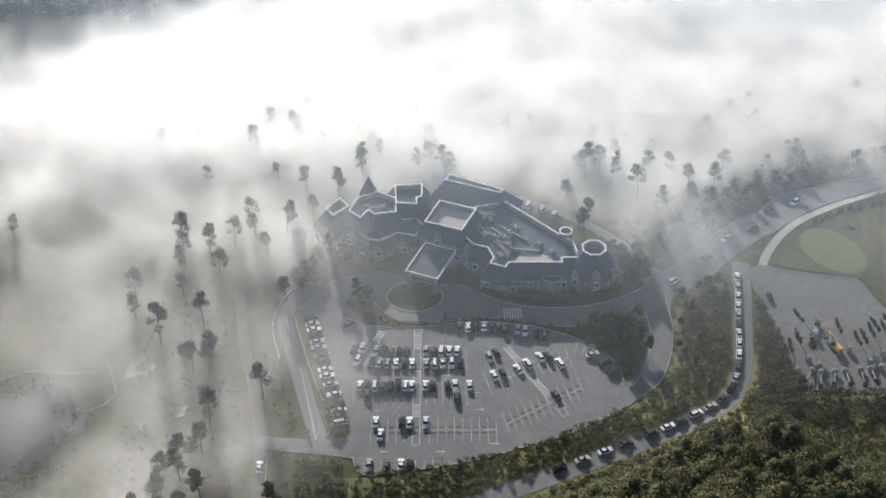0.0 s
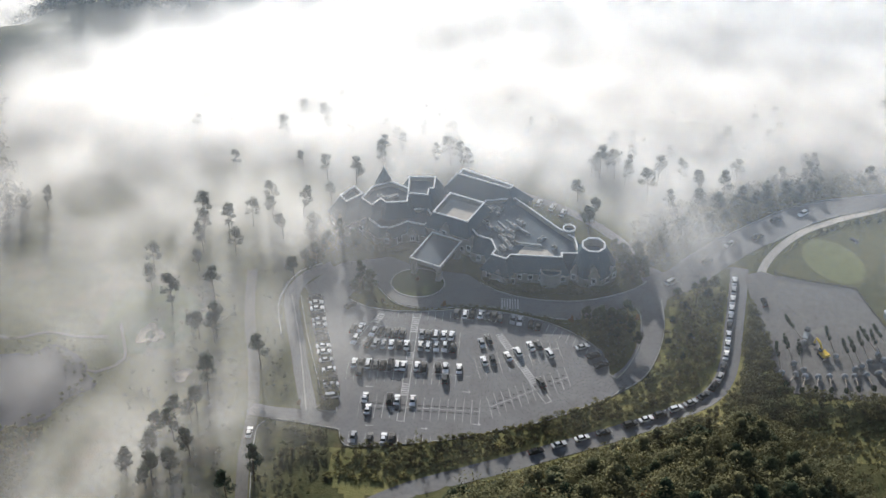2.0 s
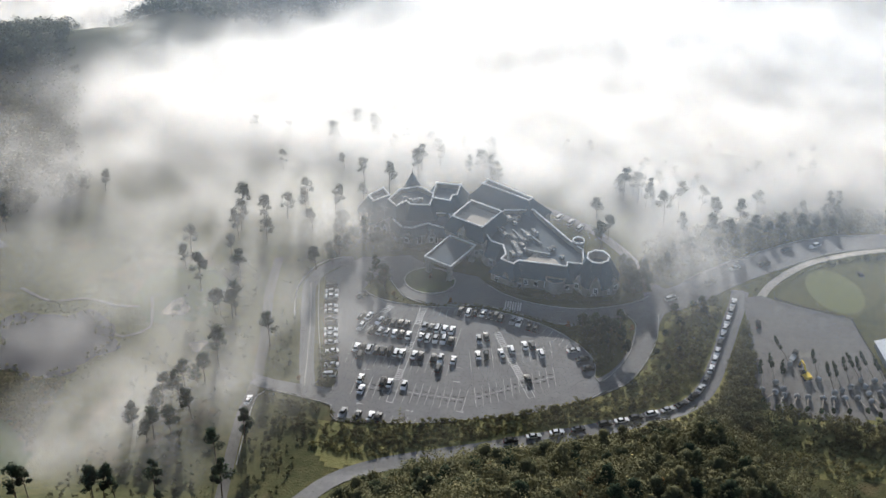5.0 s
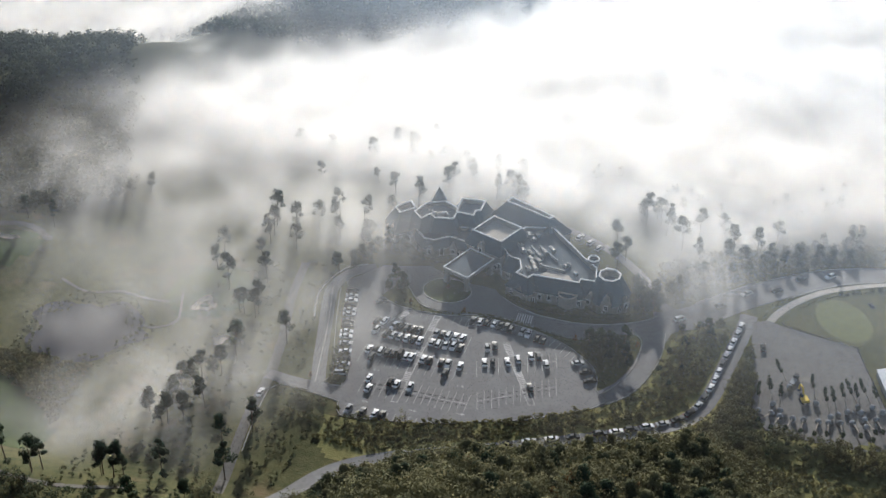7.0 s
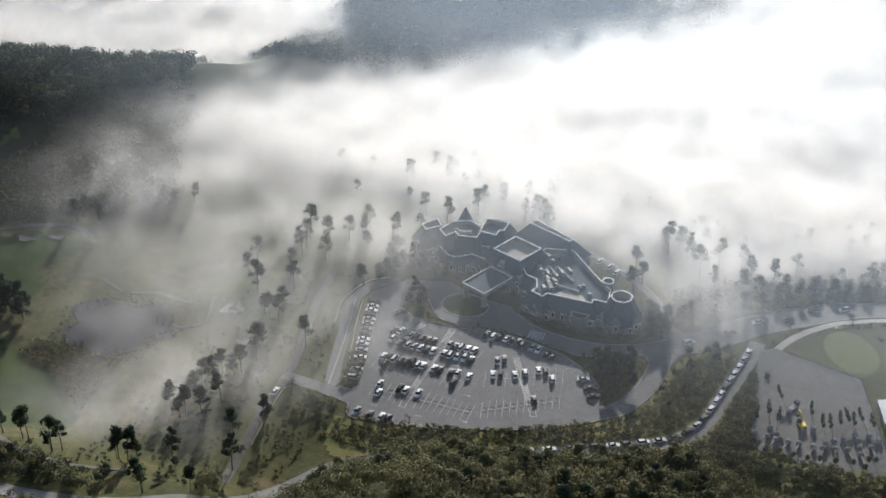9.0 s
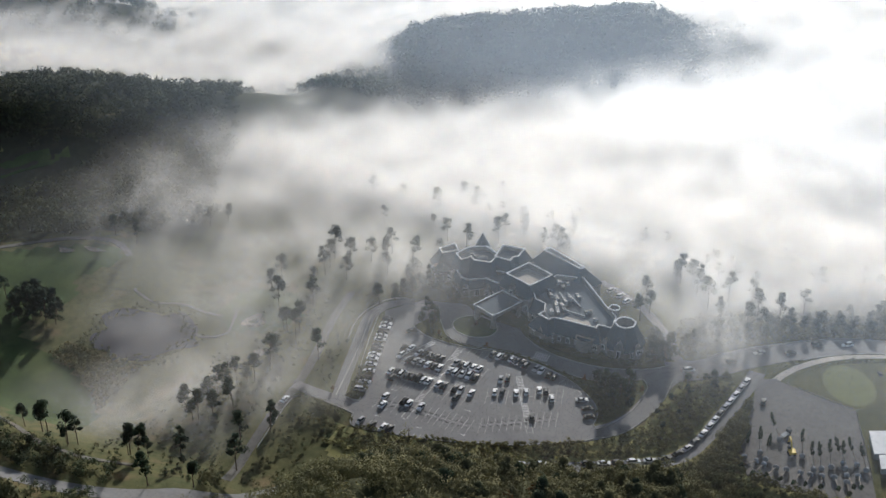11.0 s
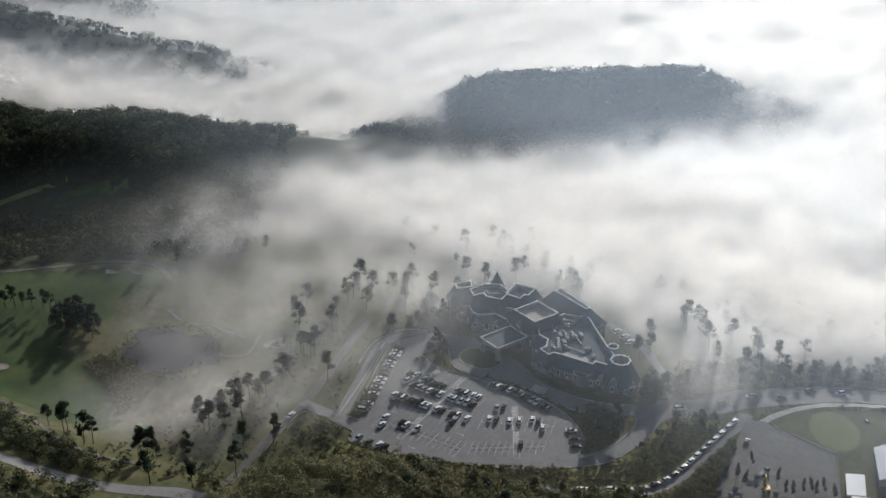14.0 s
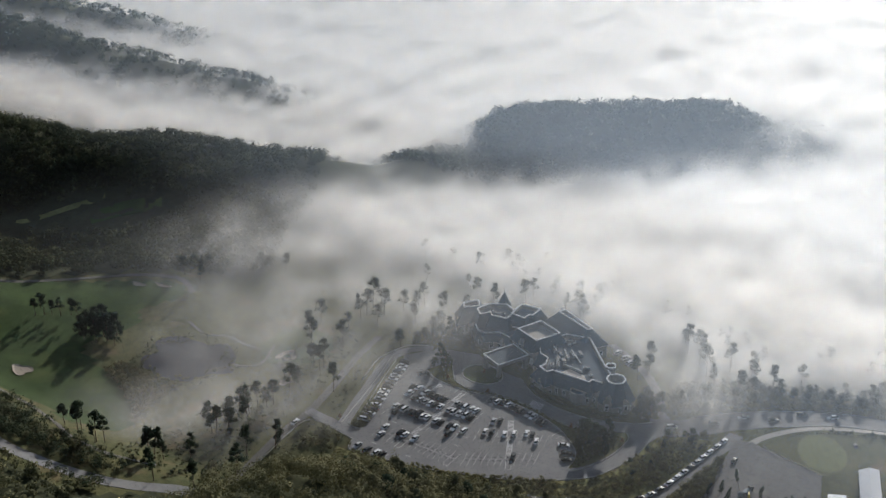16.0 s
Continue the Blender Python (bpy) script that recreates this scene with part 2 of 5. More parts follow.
def strip(name, pts, width, mat, lift=0.12, label="", category="road", kind="structure", parent=None, step=3.0, skirt=0.3):
    """A ribbon of road on the ground, with sides that go into the earth."""
    line = curve_points(pts, step)
    bm = bmesh.new()
    rows = []
    for i, p in enumerate(line):
        d = (line[min(i + 1, len(line) - 1)] - line[max(i - 1, 0)]).normalized()
        side = Vector((-d.y, d.x))
        row = []
        for k, low in ((-0.5, skirt), (-0.5, 0), (-0.17, 0), (0.17, 0), (0.5, 0), (0.5, skirt)):
            q = p + side * width * k
            row.append(bm.verts.new((q.x, q.y, land(q.x, q.y) + lift - low)))
        rows.append(row)
    for a, b in zip(rows, rows[1:]):
        for k in range(5):
            bm.faces.new((a[k + 1], a[k], b[k], b[k + 1]))
    ob = link(name, bm, mat, parent)
    return tagged(ob, label, category, kind=kind) if label else ob


def slab(name, outline, mat, z=None, lift=0.1, deep=0.4, label="", category="pavement", kind="structure", parent=None):
    """A flat or gently lying area with an outline, laid on the ground."""
    bm = bmesh.new()
    top = [bm.verts.new((x, y, (land(x, y) if z is None else z) + lift)) for x, y in outline]
    low = [bm.verts.new((v.co.x, v.co.y, v.co.z - deep)) for v in top]
    bm.faces.new(top)
    n = len(top)
    for i in range(n):
        bm.faces.new((top[i], low[i], low[(i + 1) % n], top[(i + 1) % n]))
    bmesh.ops.recalc_face_normals(bm, faces=bm.faces[:])
    ob = link(name, bm, mat, parent)
    return tagged(ob, label, category, kind=kind) if label else ob


def kerb(pts, width=0.35, height=0.18, name="kerb", closed=False, lift=0.1, mat=None):
    line = curve_points(pts + [pts[0]] if closed else pts, 2.0)
    bm = bmesh.new()
    rows = []
    for i, p in enumerate(line):
        d = (line[min(i + 1, len(line) - 1)] - line[max(i - 1, 0)]).normalized()
        s = Vector((-d.y, d.x)) * width / 2
        z = land(p.x, p.y) + lift
        rows.append([bm.verts.new((p.x + e * s.x, p.y + e * s.y, z + h)) for e, h in ((-1, -0.2), (-0.9, height), (0.9, height), (1, -0.2))])
    for a, b in zip(rows, rows[1:]):
        for k in range(3):
            bm.faces.new((a[k + 1], a[k], b[k], b[k + 1]))
    return tagged(link(name, bm, mat or kerb_mat), "pale concrete kerb along the asphalt", "kerb", kind="structure")


LOT = [(-68, 22), (-62, 30), (-57, 36), (-50, 36), (-47.5, 30), (-52, 17), (-45, 13), (-37, 11.8), (-27, 12.0), (-16.8, 13.6), (-7, 14.3), (1.7, 13.6), (11, 11.5),
       (19.7, 8.0), (27, 3.2), (33.3, -2.8), (36, -9), (36.4, -15), (41, -20), (36, -25), (27, -30.5), (16.4, -36.5), (4.4, -41), (-9.1, -45.8), (-20, -48.6), (-33.7, -51.0), (-43.5, -51.7),
       (-46.4, -45), (-56, -42), (-54, -38), (-48, -37), (-47.8, -34), (-50.5, -26), (-54, -12), (-58, 0), (-63, 12)]
slab("car_park", LOT, asphalt, 0.0, 0.10, label="worn grey asphalt car park with painted bays", category="car park")
PLAZA = [(-62, 30), (-57, 36.5), (-49.4, 38), (-40, 41), (-33, 37), (-22, 34), (-12, 33), (-7.6, 28.5), (-1.7, 24.6), (8, 21.4), (21.4, 20.7), (32.8, 22.9), (44.5, 28.5), (50, 33.5), (57, 36.9),
         (62, 31), (56, 24), (48, 17), (44, 20.5), (40.3, 18.0), (34.5, 14.2), (23.1, 11.8), (13.7, 12.6), (2.4, 15.2), (-9, 16.2), (-24.1, 13.4), (-34.7, 15.2), (-39.3, 19.2), (-45.6, 27.5), (-49, 31), (-55, 28)]
slab("forecourt_drive", PLAZA, paving, 0.0, 0.104, label="pale paved forecourt drive before the clubhouse", category="driveway")
strip("main_road", [(50, 30), (58, 33.5), (66, 40), (76, 51), (92, 65.5), (112.5, 83.5), (132, 96), (152, 104.5), (190, 117), (260, 133), (340, 140)], 12.5, asphalt_dark, 0.13, label="two-lane asphalt road with tree shadows")
strip("loop_road", [(54, 30), (51.5, 19), (50.8, 10), (48.6, -2.5), (44, -12.7), (37.5, -19.5), (33, -23)], 7.5, asphalt_dark, 0.12, label="asphalt loop road into the car park")
QUEUE = [(82.5, 44), (81.6, 34.7), (78.3, 14), (75, -5.6), (71.3, -16.6), (65.3, -24.5), (53.5, -32.2), (39.5, -39.6), (24, -47), (8, -54.5), (-8, -61.5), (-24, -69), (-37, -79), (-48, -97), (-62, -113), (-82, -127), (-104, -135), (-130, -138), (-152, -138), (-200, -128)]
strip("queue_road", QUEUE, 6.2, asphalt_dark, 0.14, label="narrow asphalt road along the wooded bank")
strip("west_road", [(-66, -100), (-70, -78), (-73, -58), (-74, -40), (-78, -18), (-82, -3), (-85, 10), (-88, 30)], 3.6, lane_mat, 0.12, label="narrow grey asphalt road beside the golf course")
strip("west_link", [(-75, -38.5), (-68, -39.8), (-60.7, -40.2), (-50, -42), (-45, -43.5)], 5.0, asphalt_dark, 0.125, label="short asphalt link road")
strip("service_lane", [(-56, -40), (-61, -24), (-66, -6), (-70, 8), (-71.5, 18), (-68, 28), (-60, 34)], 5.0, asphalt_dark, 0.115, label="pale asphalt service lane beside the car park")
strip("garden_path", [(-95.2 + 184, 38), (93.2, 49.5), (103, 63.2), (114.8, 74), (142, 91.5), (190, 108)], 3.0, path_mat, 0.12, label="pale concrete path round the practice green", category="path")
YARD = [(84, 40), (90, 42.5), (95, 40.6), (108, 37.6), (121.5, 34.8), (127.5, 16.6), (133, 0), (138, -17), (124, -20.5), (108, -20), (94, -18.5), (88.5, -7.5), (88, 6), (86.2, 17), (84.8, 30)]
slab("yard", YARD, gravel, 0.2, 0.12, label="pale gravel contractor's yard", category="yard")

# ---- the clubhouse: stone walls, steep slate roofs round flat tops with pale copings ----
def offset(poly, d):
    """The outline moved outwards by d (counter-clockwise outlines)."""
    out, n = [], len(poly)
    for i in range(n):
        a, b, c = (Vector(poly[k % n]) for k in (i - 1, i, i + 1))
        u, v = (b - a).normalized(), (c - b).normalized()
        nu, nv = Vector((u.y, -u.x)), Vector((v.y, -v.x))
        m = nu + nv
        m = m / max(0.45, m.dot(nu)) if m.length > 1e-6 else nu
        out.append(tuple(b + m * d))
    return out


def ring_faces(bm, lower, upper):
    n = len(lower)
    for i in range(n):
        bm.faces.new((lower[i], lower[(i + 1) % n], upper[(i + 1) % n], upper[i]))


def loop(bm, poly, z):
    return [bm.verts.new((x, y, z)) for x, y in poly]


clubhouse = tagged(new("clubhouse"), "large stone clubhouse with steep blue slate roofs and pale copings", "clubhouse")
clubhouse.location = (0, 0, 0)


def solid_wall(poly, z0, z1, thick, name, mat, parent, label=""):
    """A wall of some thickness all round an outline."""
    bm = bmesh.new()
    inner = offset(poly, -thick)
    o0, o1, i1, i0 = loop(bm, poly, z0), loop(bm, poly, z1), loop(bm, inner, z1), loop(bm, inner, z0)
    ring_faces(bm, o0, o1), ring_faces(bm, o1, i1), ring_faces(bm, i1, i0)
    return part(name, bm, mat, parent, label)


def window_at(p, q, k, z, w=1.1, h=1.7, style=None):
    """A window set in the wall from p to q, at the share k of its length."""
    a, b = Vector(p), Vector(q)
    d = (b - a).normalized()
    nrm = Vector((d.y, -d.x))
    c = a + (b - a) * k
    ob = new("window", style[0])
    ob.parent = clubhouse
    ob.matrix_basis = Matrix.Translation((c.x + nrm.x * 0.02, c.y + nrm.y * 0.02, z)) @ Matrix.Rotation(math.atan2(d.y, d.x), 4, "Z")
    pane = new("pane", style[1])
    pane.parent = ob


def box(bm, x0, x1, y0, y1, z0, z1, bevel=0.0):
    m = Matrix.Translation(((x0 + x1) / 2, (y0 + y1) / 2, (z0 + z1) / 2)) @ Matrix.Diagonal((x1 - x0, y1 - y0, z1 - z0, 1))
    made = bmesh.ops.create_cube(bm, size=1, matrix=m)["verts"]
    if bevel:
        edges = list({e for v in made for e in v.link_edges})
        bmesh.ops.bevel(bm, geom=edges, offset=bevel, segments=1, affect="EDGES")
    return made


def window_style(w, h):
    f = bmesh.new()
    for x0, x1, z0, z1 in ((-w / 2 - 0.18, -w / 2, -0.2, h + 0.2), (w / 2, w / 2 + 0.18, -0.2, h + 0.2), (-w / 2, w / 2, h, h + 0.25), (-w / 2 - 0.3, w / 2 + 0.3, -0.35, -0.15), (-0.04, 0.04, 0, h)):
        box(f, x0, x1, -0.14, 0.06, z0, z1)
    g = bmesh.new()
    box(g, -w / 2, w / 2, -0.05, 0.03, -0.15, h)
    out = []
    for bm, mat in ((f, trim_mat), (g, glass)):
        me = bpy.data.meshes.new("window")
        bm.to_mesh(me), bm.free()
        me.materials.append(mat)
        out.append(me)
    return out


WIN, TALL = window_style(1.2, 1.7), window_style(1.5, 2.6)


def roof_block(poly, top, run, eave, floor, floor_mat=None, gap=4.2, tall=False, eave_lip=0.45):
    """Stone walls to the eaves, a steep slate roof to a coping, and a flat roof sunk behind it."""
    foot, wall = offset(poly, run), offset(poly, run - eave_lip)
    bm = bmesh.new()
    ring_faces(bm, loop(bm, wall, -1.0), loop(bm, wall, eave))
    part("wall", bm, stone, clubhouse, "grey cut-stone wall")
    bm = bmesh.new()
    lip, mid, up = loop(bm, foot, eave - 0.25), loop(bm, foot, eave), loop(bm, poly, top - 0.25)
    under = loop(bm, wall, eave - 0.25)
    ring_faces(bm, under, lip), ring_faces(bm, lip, mid), ring_faces(bm, mid, up)
    part("roof", bm, slate, clubhouse, "steep blue-grey slate roof")
    solid_wall(offset(poly, 0.22), top - 0.3, top + 0.1, 0.46, "coping", trim_mat, clubhouse, "pale stone coping")
    solid_wall(offset(poly, -0.3), floor, top - 0.36, 0.25, "parapet", stone, clubhouse)
    bm = bmesh.new()
    bm.faces.new(loop(bm, offset(poly, -0.2), floor))
    bmesh.ops.recalc_face_normals(bm, faces=bm.faces[:])
    for f in bm.faces:
        if f.normal.z < 0:
            f.normal_flip()
    part("flat_roof", bm, floor_mat or flat_roof, clubhouse, "flat grey roof deck")
    # a moulding under the eaves and a plinth
    solid_wall(offset(wall, 0.14), eave - 0.65, eave - 0.3, 0.3, "cornice", trim_mat, clubhouse)
    solid_wall(offset(wall, 0.1), -0.4, 0.6, 0.3, "plinth", stone, clubhouse)
    n = len(wall)
    for i in range(n):
        a, b = Vector(wall[i]), Vector(wall[(i + 1) % n])
        length = (b - a).length
        count = int((length - 0.8) // gap)
        for k in range(count):
            window_at(a, b, (k + 0.5) / count, 1.2 if tall else 1.6, style=TALL if tall else WIN)


WEST_END = [(-60.3, 59.4), (-57.6, 56.0), (-52.6, 61.2), (-56.0, 65.6)]
roof_block(WEST_END, 12.7, 4.0, 5.4, 11.0)
WEST_MID = [(-52.4, 58.9), (-48.3, 55.0), (-45.6, 59.3), (-43.2, 57.0), (-36.0, 58.2), (-36.0, 66.0), (-43.0, 70.0), (-49.5, 66.5)]
roof_block(WEST_MID, 12.3, 4.0, 5.4, 10.6)
WEST_HIGH = [(-36.0, 62.4), (-28.8, 61.8), (-28.8, 65.6), (-27.0, 66.4), (-27.0, 73.4), (-36.6, 72.8)]
roof_block(WEST_HIGH, 13.0, 3.4, 6.0, 11.2)
FRONT_W = [(-49.0, 52.0), (-44.6, 47.6), (-41.0, 47.4), (-35.4, 51.6), (-29.0, 50.0), (-26.0, 55.0), (-29, 60), (-46, 57)]
roof_block(FRONT_W, 8.2, 1.6, 4.4, 6.8, tall=True)
EAST = [(-9.3, 42.7), (-4.6, 41.1), (-2.7, 35.6), (-3.9, 32.5), (1.0, 30.4), (2.4, 32.9), (20.1, 32.8), (20.1, 35.2), (26.0, 35.4), (24.5, 44.0), (18.8, 49.3), (2.8, 66.5), (-8, 64), (-14, 50)]
roof_block(EAST, 10.0, 3.1, 4.6, 8.3, gap=3.4)
BACK = [(-18.6, 76.0), (0.5, 68.0), (1.7, 69.7), (-17.2, 79.2)]
roof_block(BACK, 13.1, 5.2, 6.4, 12.5)
TOWER = [(-25.8, 51.1), (-13.4, 46.1), (-8.2, 58.0), (-20.7, 63.1)]
roof_block(TOWER, 13.4, 2.6, 7.8, 11.4, deck, gap=5)


def regular(cx, cy, r, n, turn=0.0):
    return [(cx + r * math.cos(turn + 2 * math.pi * i / n), cy + r * math.sin(turn + 2 * math.pi * i / n)) for i in range(n)]


roof_block(regular(30.8, 36.2, 4.1, 8, math.pi / 8), 13.4, 4.2, 4.6, 10.2, gap=3.2)
# round stair turret with an open top
turret = regular(22.4, 48.0, 2.1, 16)
bm = bmesh.new()
ring_faces(bm, loop(bm, turret, -1), loop(bm, turret, 11.0))
part("turret", bm, stone, clubhouse, "round stone stair turret")
solid_wall(offset(turret, 0.2), 10.9, 11.4, 0.42, "coping", trim_mat, clubhouse, "pale stone coping")
bm = bmesh.new()
bm.faces.new(loop(bm, turret, 9.8))
part("flat_roof", bm, flat_roof, clubhouse)
# half-round bay on the front of the east wing
bay = [(13.0, 30.6)] + [(16.6 + 3.6 * math.cos(a), 30.4 + 3.6 * math.sin(a)) for a in (math.pi + k * math.pi / 10 for k in range(11))] + [(20.2, 30.6)]
bay = bay[1:-1]
bm = bmesh.new()
ring_faces(bm, loop(bm, bay, -1), loop(bm, bay, 5.6))
part("bay", bm, stone, clubhouse, "half-round stone bay")
solid_wall(offset(bay, 0.2), 5.5, 6.0, 0.5, "coping", stone, clubhouse)
bm = bmesh.new()
bm.faces.new(loop(bm, bay, 4.6))
part("flat_roof", bm, flat_roof, clubhouse)


def dormer(cx, cy, turn, z, w=3.2, h=4.2, deep=2.6, finial=True):
    """A stone gable with shoulders, a window and a small finial, standing out of the slate."""
    bm = bmesh.new()
    prof = [(-w / 2, 0), (w / 2, 0), (w / 2, h * 0.5), (w * 0.36, h * 0.56), (w * 0.30, h * 0.8), (w * 0.12, h * 0.92), (0, h), (-w * 0.12, h * 0.92), (-w * 0.30, h * 0.8), (-w * 0.36, h * 0.56), (-w / 2, h * 0.5)]
    m = Matrix.Translation((cx, cy, z)) @ Matrix.Rotation(turn, 4, "Z")
    f = [bm.verts.new(m @ Vector((x, 0, q))) for x, q in prof]
    b = [bm.verts.new(m @ Vector((x, deep, q))) for x, q in prof]
    bm.faces.new(f), bm.faces.new(b[::-1])
    ring_faces(bm, f, b)
    if finial:
        bmesh.ops.create_uvsphere(bm, u_segments=8, v_segments=6, radius=0.3, matrix=m @ Matrix.Translation((0, 0.3, h + 0.25)))
    bmesh.ops.recalc_face_normals(bm, faces=bm.faces[:])
    part("dormer", bm, stone, clubhouse, "shouldered stone gable dormer")
    d = Vector((math.cos(turn), math.sin(turn)))
    o = Vector((cx, cy))
    window_at(tuple(o - d), tuple(o + d), 0.5, z + 0.7, style=WIN)


FACE = math.atan2(-5.0, 12.4)
dormer(31.4, 27.7, 0.1, 2.6, 4.0, 6.2, 5.0)
dormer(24.4, 29.6, -0.2, 2.6, 3.0, 4.6, 4.0)
dormer(38.2, 31.6, 0.75, 2.6, 3.2, 4.8, 4.0)
dormer(-21.6, 46.0, FACE, 6.4, 3.4, 4.8, 4.0)
dormer(-12.6, 41.0, FACE, 4.0, 2.6, 5.0, 3.5)
dormer(-1.6, 28.2, -0.42, -0.3, 5.0, 6.4, 4.0)
dormer(3.6, 28.9, 0.0, 0.0, 3.0, 5.0, 3.0, False)
dormer(-33.0, 47.0, 0.2, 2.6, 3.4, 3.8, 3.5)
dormer(-42.0, 44.8, -0.1, 2.6, 3.4, 3.8, 3.5)
dormer(-52.0, 50.6, -0.5, 3.4, 3.4, 4.4, 3.5)
dormer(-60.0, 53.6, -0.7, 3.4, 3.4, 4.4, 3.5)
# slate spire at the back of the west wing
bm = bmesh.new()
base, tip = loop(bm, regular(-46.0, 72.5, 3.6, 8), 9.5), bm.verts.new((-46.0, 72.5, 17.0))
for i in range(8):
    bm.faces.new((base[i], base[(i + 1) % 8], tip))
spire = part("spire", bm, slate, clubhouse, "pointed slate spire")
bm = bmesh.new()
bmesh.ops.create_cone(bm, segments=8, radius1=0.12, radius2=0.03, depth=1.8, matrix=Matrix.Translation((-46.0, 72.5, 17.6)))
part("finial", bm, metal, spire)
# the porch over the drive: a flat roof on stone corner pillars
PORCH = [(-32.2, 32.1), (-21.6, 27.7), (-15.2, 42.8), (-25.8, 47.2)]
bm = bmesh.new()
out = offset(PORCH, 0.0)
ring_faces(bm, loop(bm, out, 5.4), loop(bm, out, 7.0))
inn = offset(PORCH, -0.6)
ring_faces(bm, loop(bm, inn, 7.0), loop(bm, inn, 5.4))
bmesh.ops.recalc_face_normals(bm, faces=bm.faces[:])
part("porch_frieze", bm, stone, clubhouse, "stone frieze round the porch roof")
solid_wall(offset(PORCH, 0.2), 6.95, 7.25, 0.4, "coping", trim_mat, clubhouse, "pale stone coping")
slab("porch_roof", offset(PORCH, -0.2), flat_roof, 6.6, 0.0, 0.4, parent=clubhouse)
for k, (x, y) in enumerate(offset(PORCH, -1.0)):
    bm = bmesh.new()
    box(bm, -0.8, 0.8, -0.8, 0.8, 0.0, 5.5, 0.08)
    box(bm, -1.0, 1.0, -1.0, 1.0, 0.0, 0.9, 0.06)
    box(bm, -0.95, 0.95, -0.95, 0.95, 4.9, 5.5, 0.06)
    bmesh.ops.transform(bm, matrix=Matrix.Translation((x, y, 0)) @ Matrix.Rotation(FACE, 4, "Z"), verts=bm.verts[:])
    part("pillar", bm, stone, clubhouse, "square stone porch pillar")
# pale decking on the east roof
slab("roof_deck", [(4, 34.2), (18.5, 34.0), (15, 38.4), (7, 40.0)], deck, 8.3, 0.06, 0.05, parent=clubhouse)
# rooftop machines
rng = random.Random(5)
plant_proto = []
for w, d, h in ((2.6, 1.6, 1.5), (1.6, 1.3, 1.2), (3.6, 1.4, 1.7)):
    bm = bmesh.new()
    box(bm, -w / 2, w / 2, -d / 2, d / 2, 0.15, h, 0.05)
    me_body = bmesh.new()
    ob = tagged(link("rooftop_unit", bm, metal), "white metal cooling unit on the flat roof", "cooling unit", "rooftop units")
    me_body.free()
    fan = bmesh.new()
    for k in range(max(1, int(w / 1.3))):
        bmesh.ops.create_cone(fan, cap_ends=True, segments=12, radius1=0.5, radius2=0.5, depth=0.14, matrix=Matrix.Translation((-w / 2 + (k + 0.5) * w / max(1, int(w / 1.3)), 0, h + 0.07)))
    part("fan_guard", fan, dark_metal, ob, "round dark fan guard")
    base = bmesh.new()
    for sx in (-1, 1):
        box(base, sx * w * 0.4 - 0.1, sx * w * 0.4 + 0.1, -d / 2, d / 2, 0, 0.15)
    part("skid", base, dark_metal, ob)
    plant_proto.append(ob)
spots = [(-7, 52, 0), (-5.5, 49, 0), (-2, 47.5, 2), (1.5, 47, 2), (-1, 44, 0), (2, 43.4, 0), (0.5, 40.8, 2), (3.6, 41.2, 1), (3, 50, 2), (5.4, 52.4, 2), (12.4, 43.2, 1), (13.6, 44.4, 1), (17.5, 39.5, 1), (-3, 57.5, 1), (-5.6, 60, 0), (-2.4, 60.8, 0), (-0.4, 37.4, 0), (1.9, 38.3, 0)]
used = set()
for x, y, k in spots:
    m = pose(x, y, 8.3, rz=-50 + rng.uniform(-6, 6))
    if k in used:
        copy_thing(plant_proto[k], m)
    else:
        plant_proto[k].matrix_basis = m
        used.add(k)
for x, y, k in ((-46.5, 62.5, 1), (-44.4, 61.4, 1), (-42.4, 61.0, 0), (-40.4, 62.6, 1)):
    copy_thing(plant_proto[k], pose(x, y, 10.6, rz=rng.uniform(0, 40)))
for a, b in (((0, 54), (9, 46)), ((-3, 53), (3.5, 45)), ((4, 41), (13, 40)), ((-9, 55), (-3, 62))):
    bm = bmesh.new()
    d = Vector(b) - Vector(a)
    box(bm, 0, d.length, -0.35, 0.35, 0.3, 0.95, 0.04)
    for k in range(int(d.length // 2)):
        box(bm, k * 2 + 0.4, k * 2 + 0.5, -0.4, 0.4, 0, 1.0)
    ob = tagged(link("roof_duct", bm, metal), "long galvanised duct on the flat roof", "duct", "roof ducts")
    ob.matrix_basis = Matrix.Translation((*a, 8.3)) @ Matrix.Rotation(math.atan2(d.y, d.x), 4, "Z")

# ---- morning fog: thin layers that lie over the low ground, thick in the valley, torn into wisps at its edge ----
scene.cycles.transparent_max_bounces = 48


def valley(x, y):
    """The ground without its ridges and the wooded bank, on which the fog lies."""
    z = -26 * smooth(56, 228, y + 0.10 * x)
    z -= 5.0 * smooth(-82, -112, x) * smooth(-112, -80, y)
    z -= 10 * smooth(-225, -310, x) * smooth(-40, 40, y)
    return z


PATCHES = [(-140, -12, 26, 0.045), (-118, -64, 18, 0.11), (-130, 30, 30, 0.075), (-105, 60, 28, 0.260), (-80, -54, 20, 0.053), (-70, 48, 18, 0.150), (-100, 6, 26, 0.05),
           (-185, 66, 40, 0.25), (-235, 95, 36, 0.13), (-150, -88, 22, 0.022), (52, 66, 18, 0.180), (-45, 72, 14, 0.150), (-154, -34, 24, 0.07), (-108, -30, 20, 0.045), (-122, -86, 20, 0.05), (-98, -58, 16, 0.07), (-84, -78, 14, 0.05), (-74, -40, 16, 0.05), (-50, 30, 22, 0.050), (-60, -10, 22, 0.040), (60, 48, 20, 0.080)]


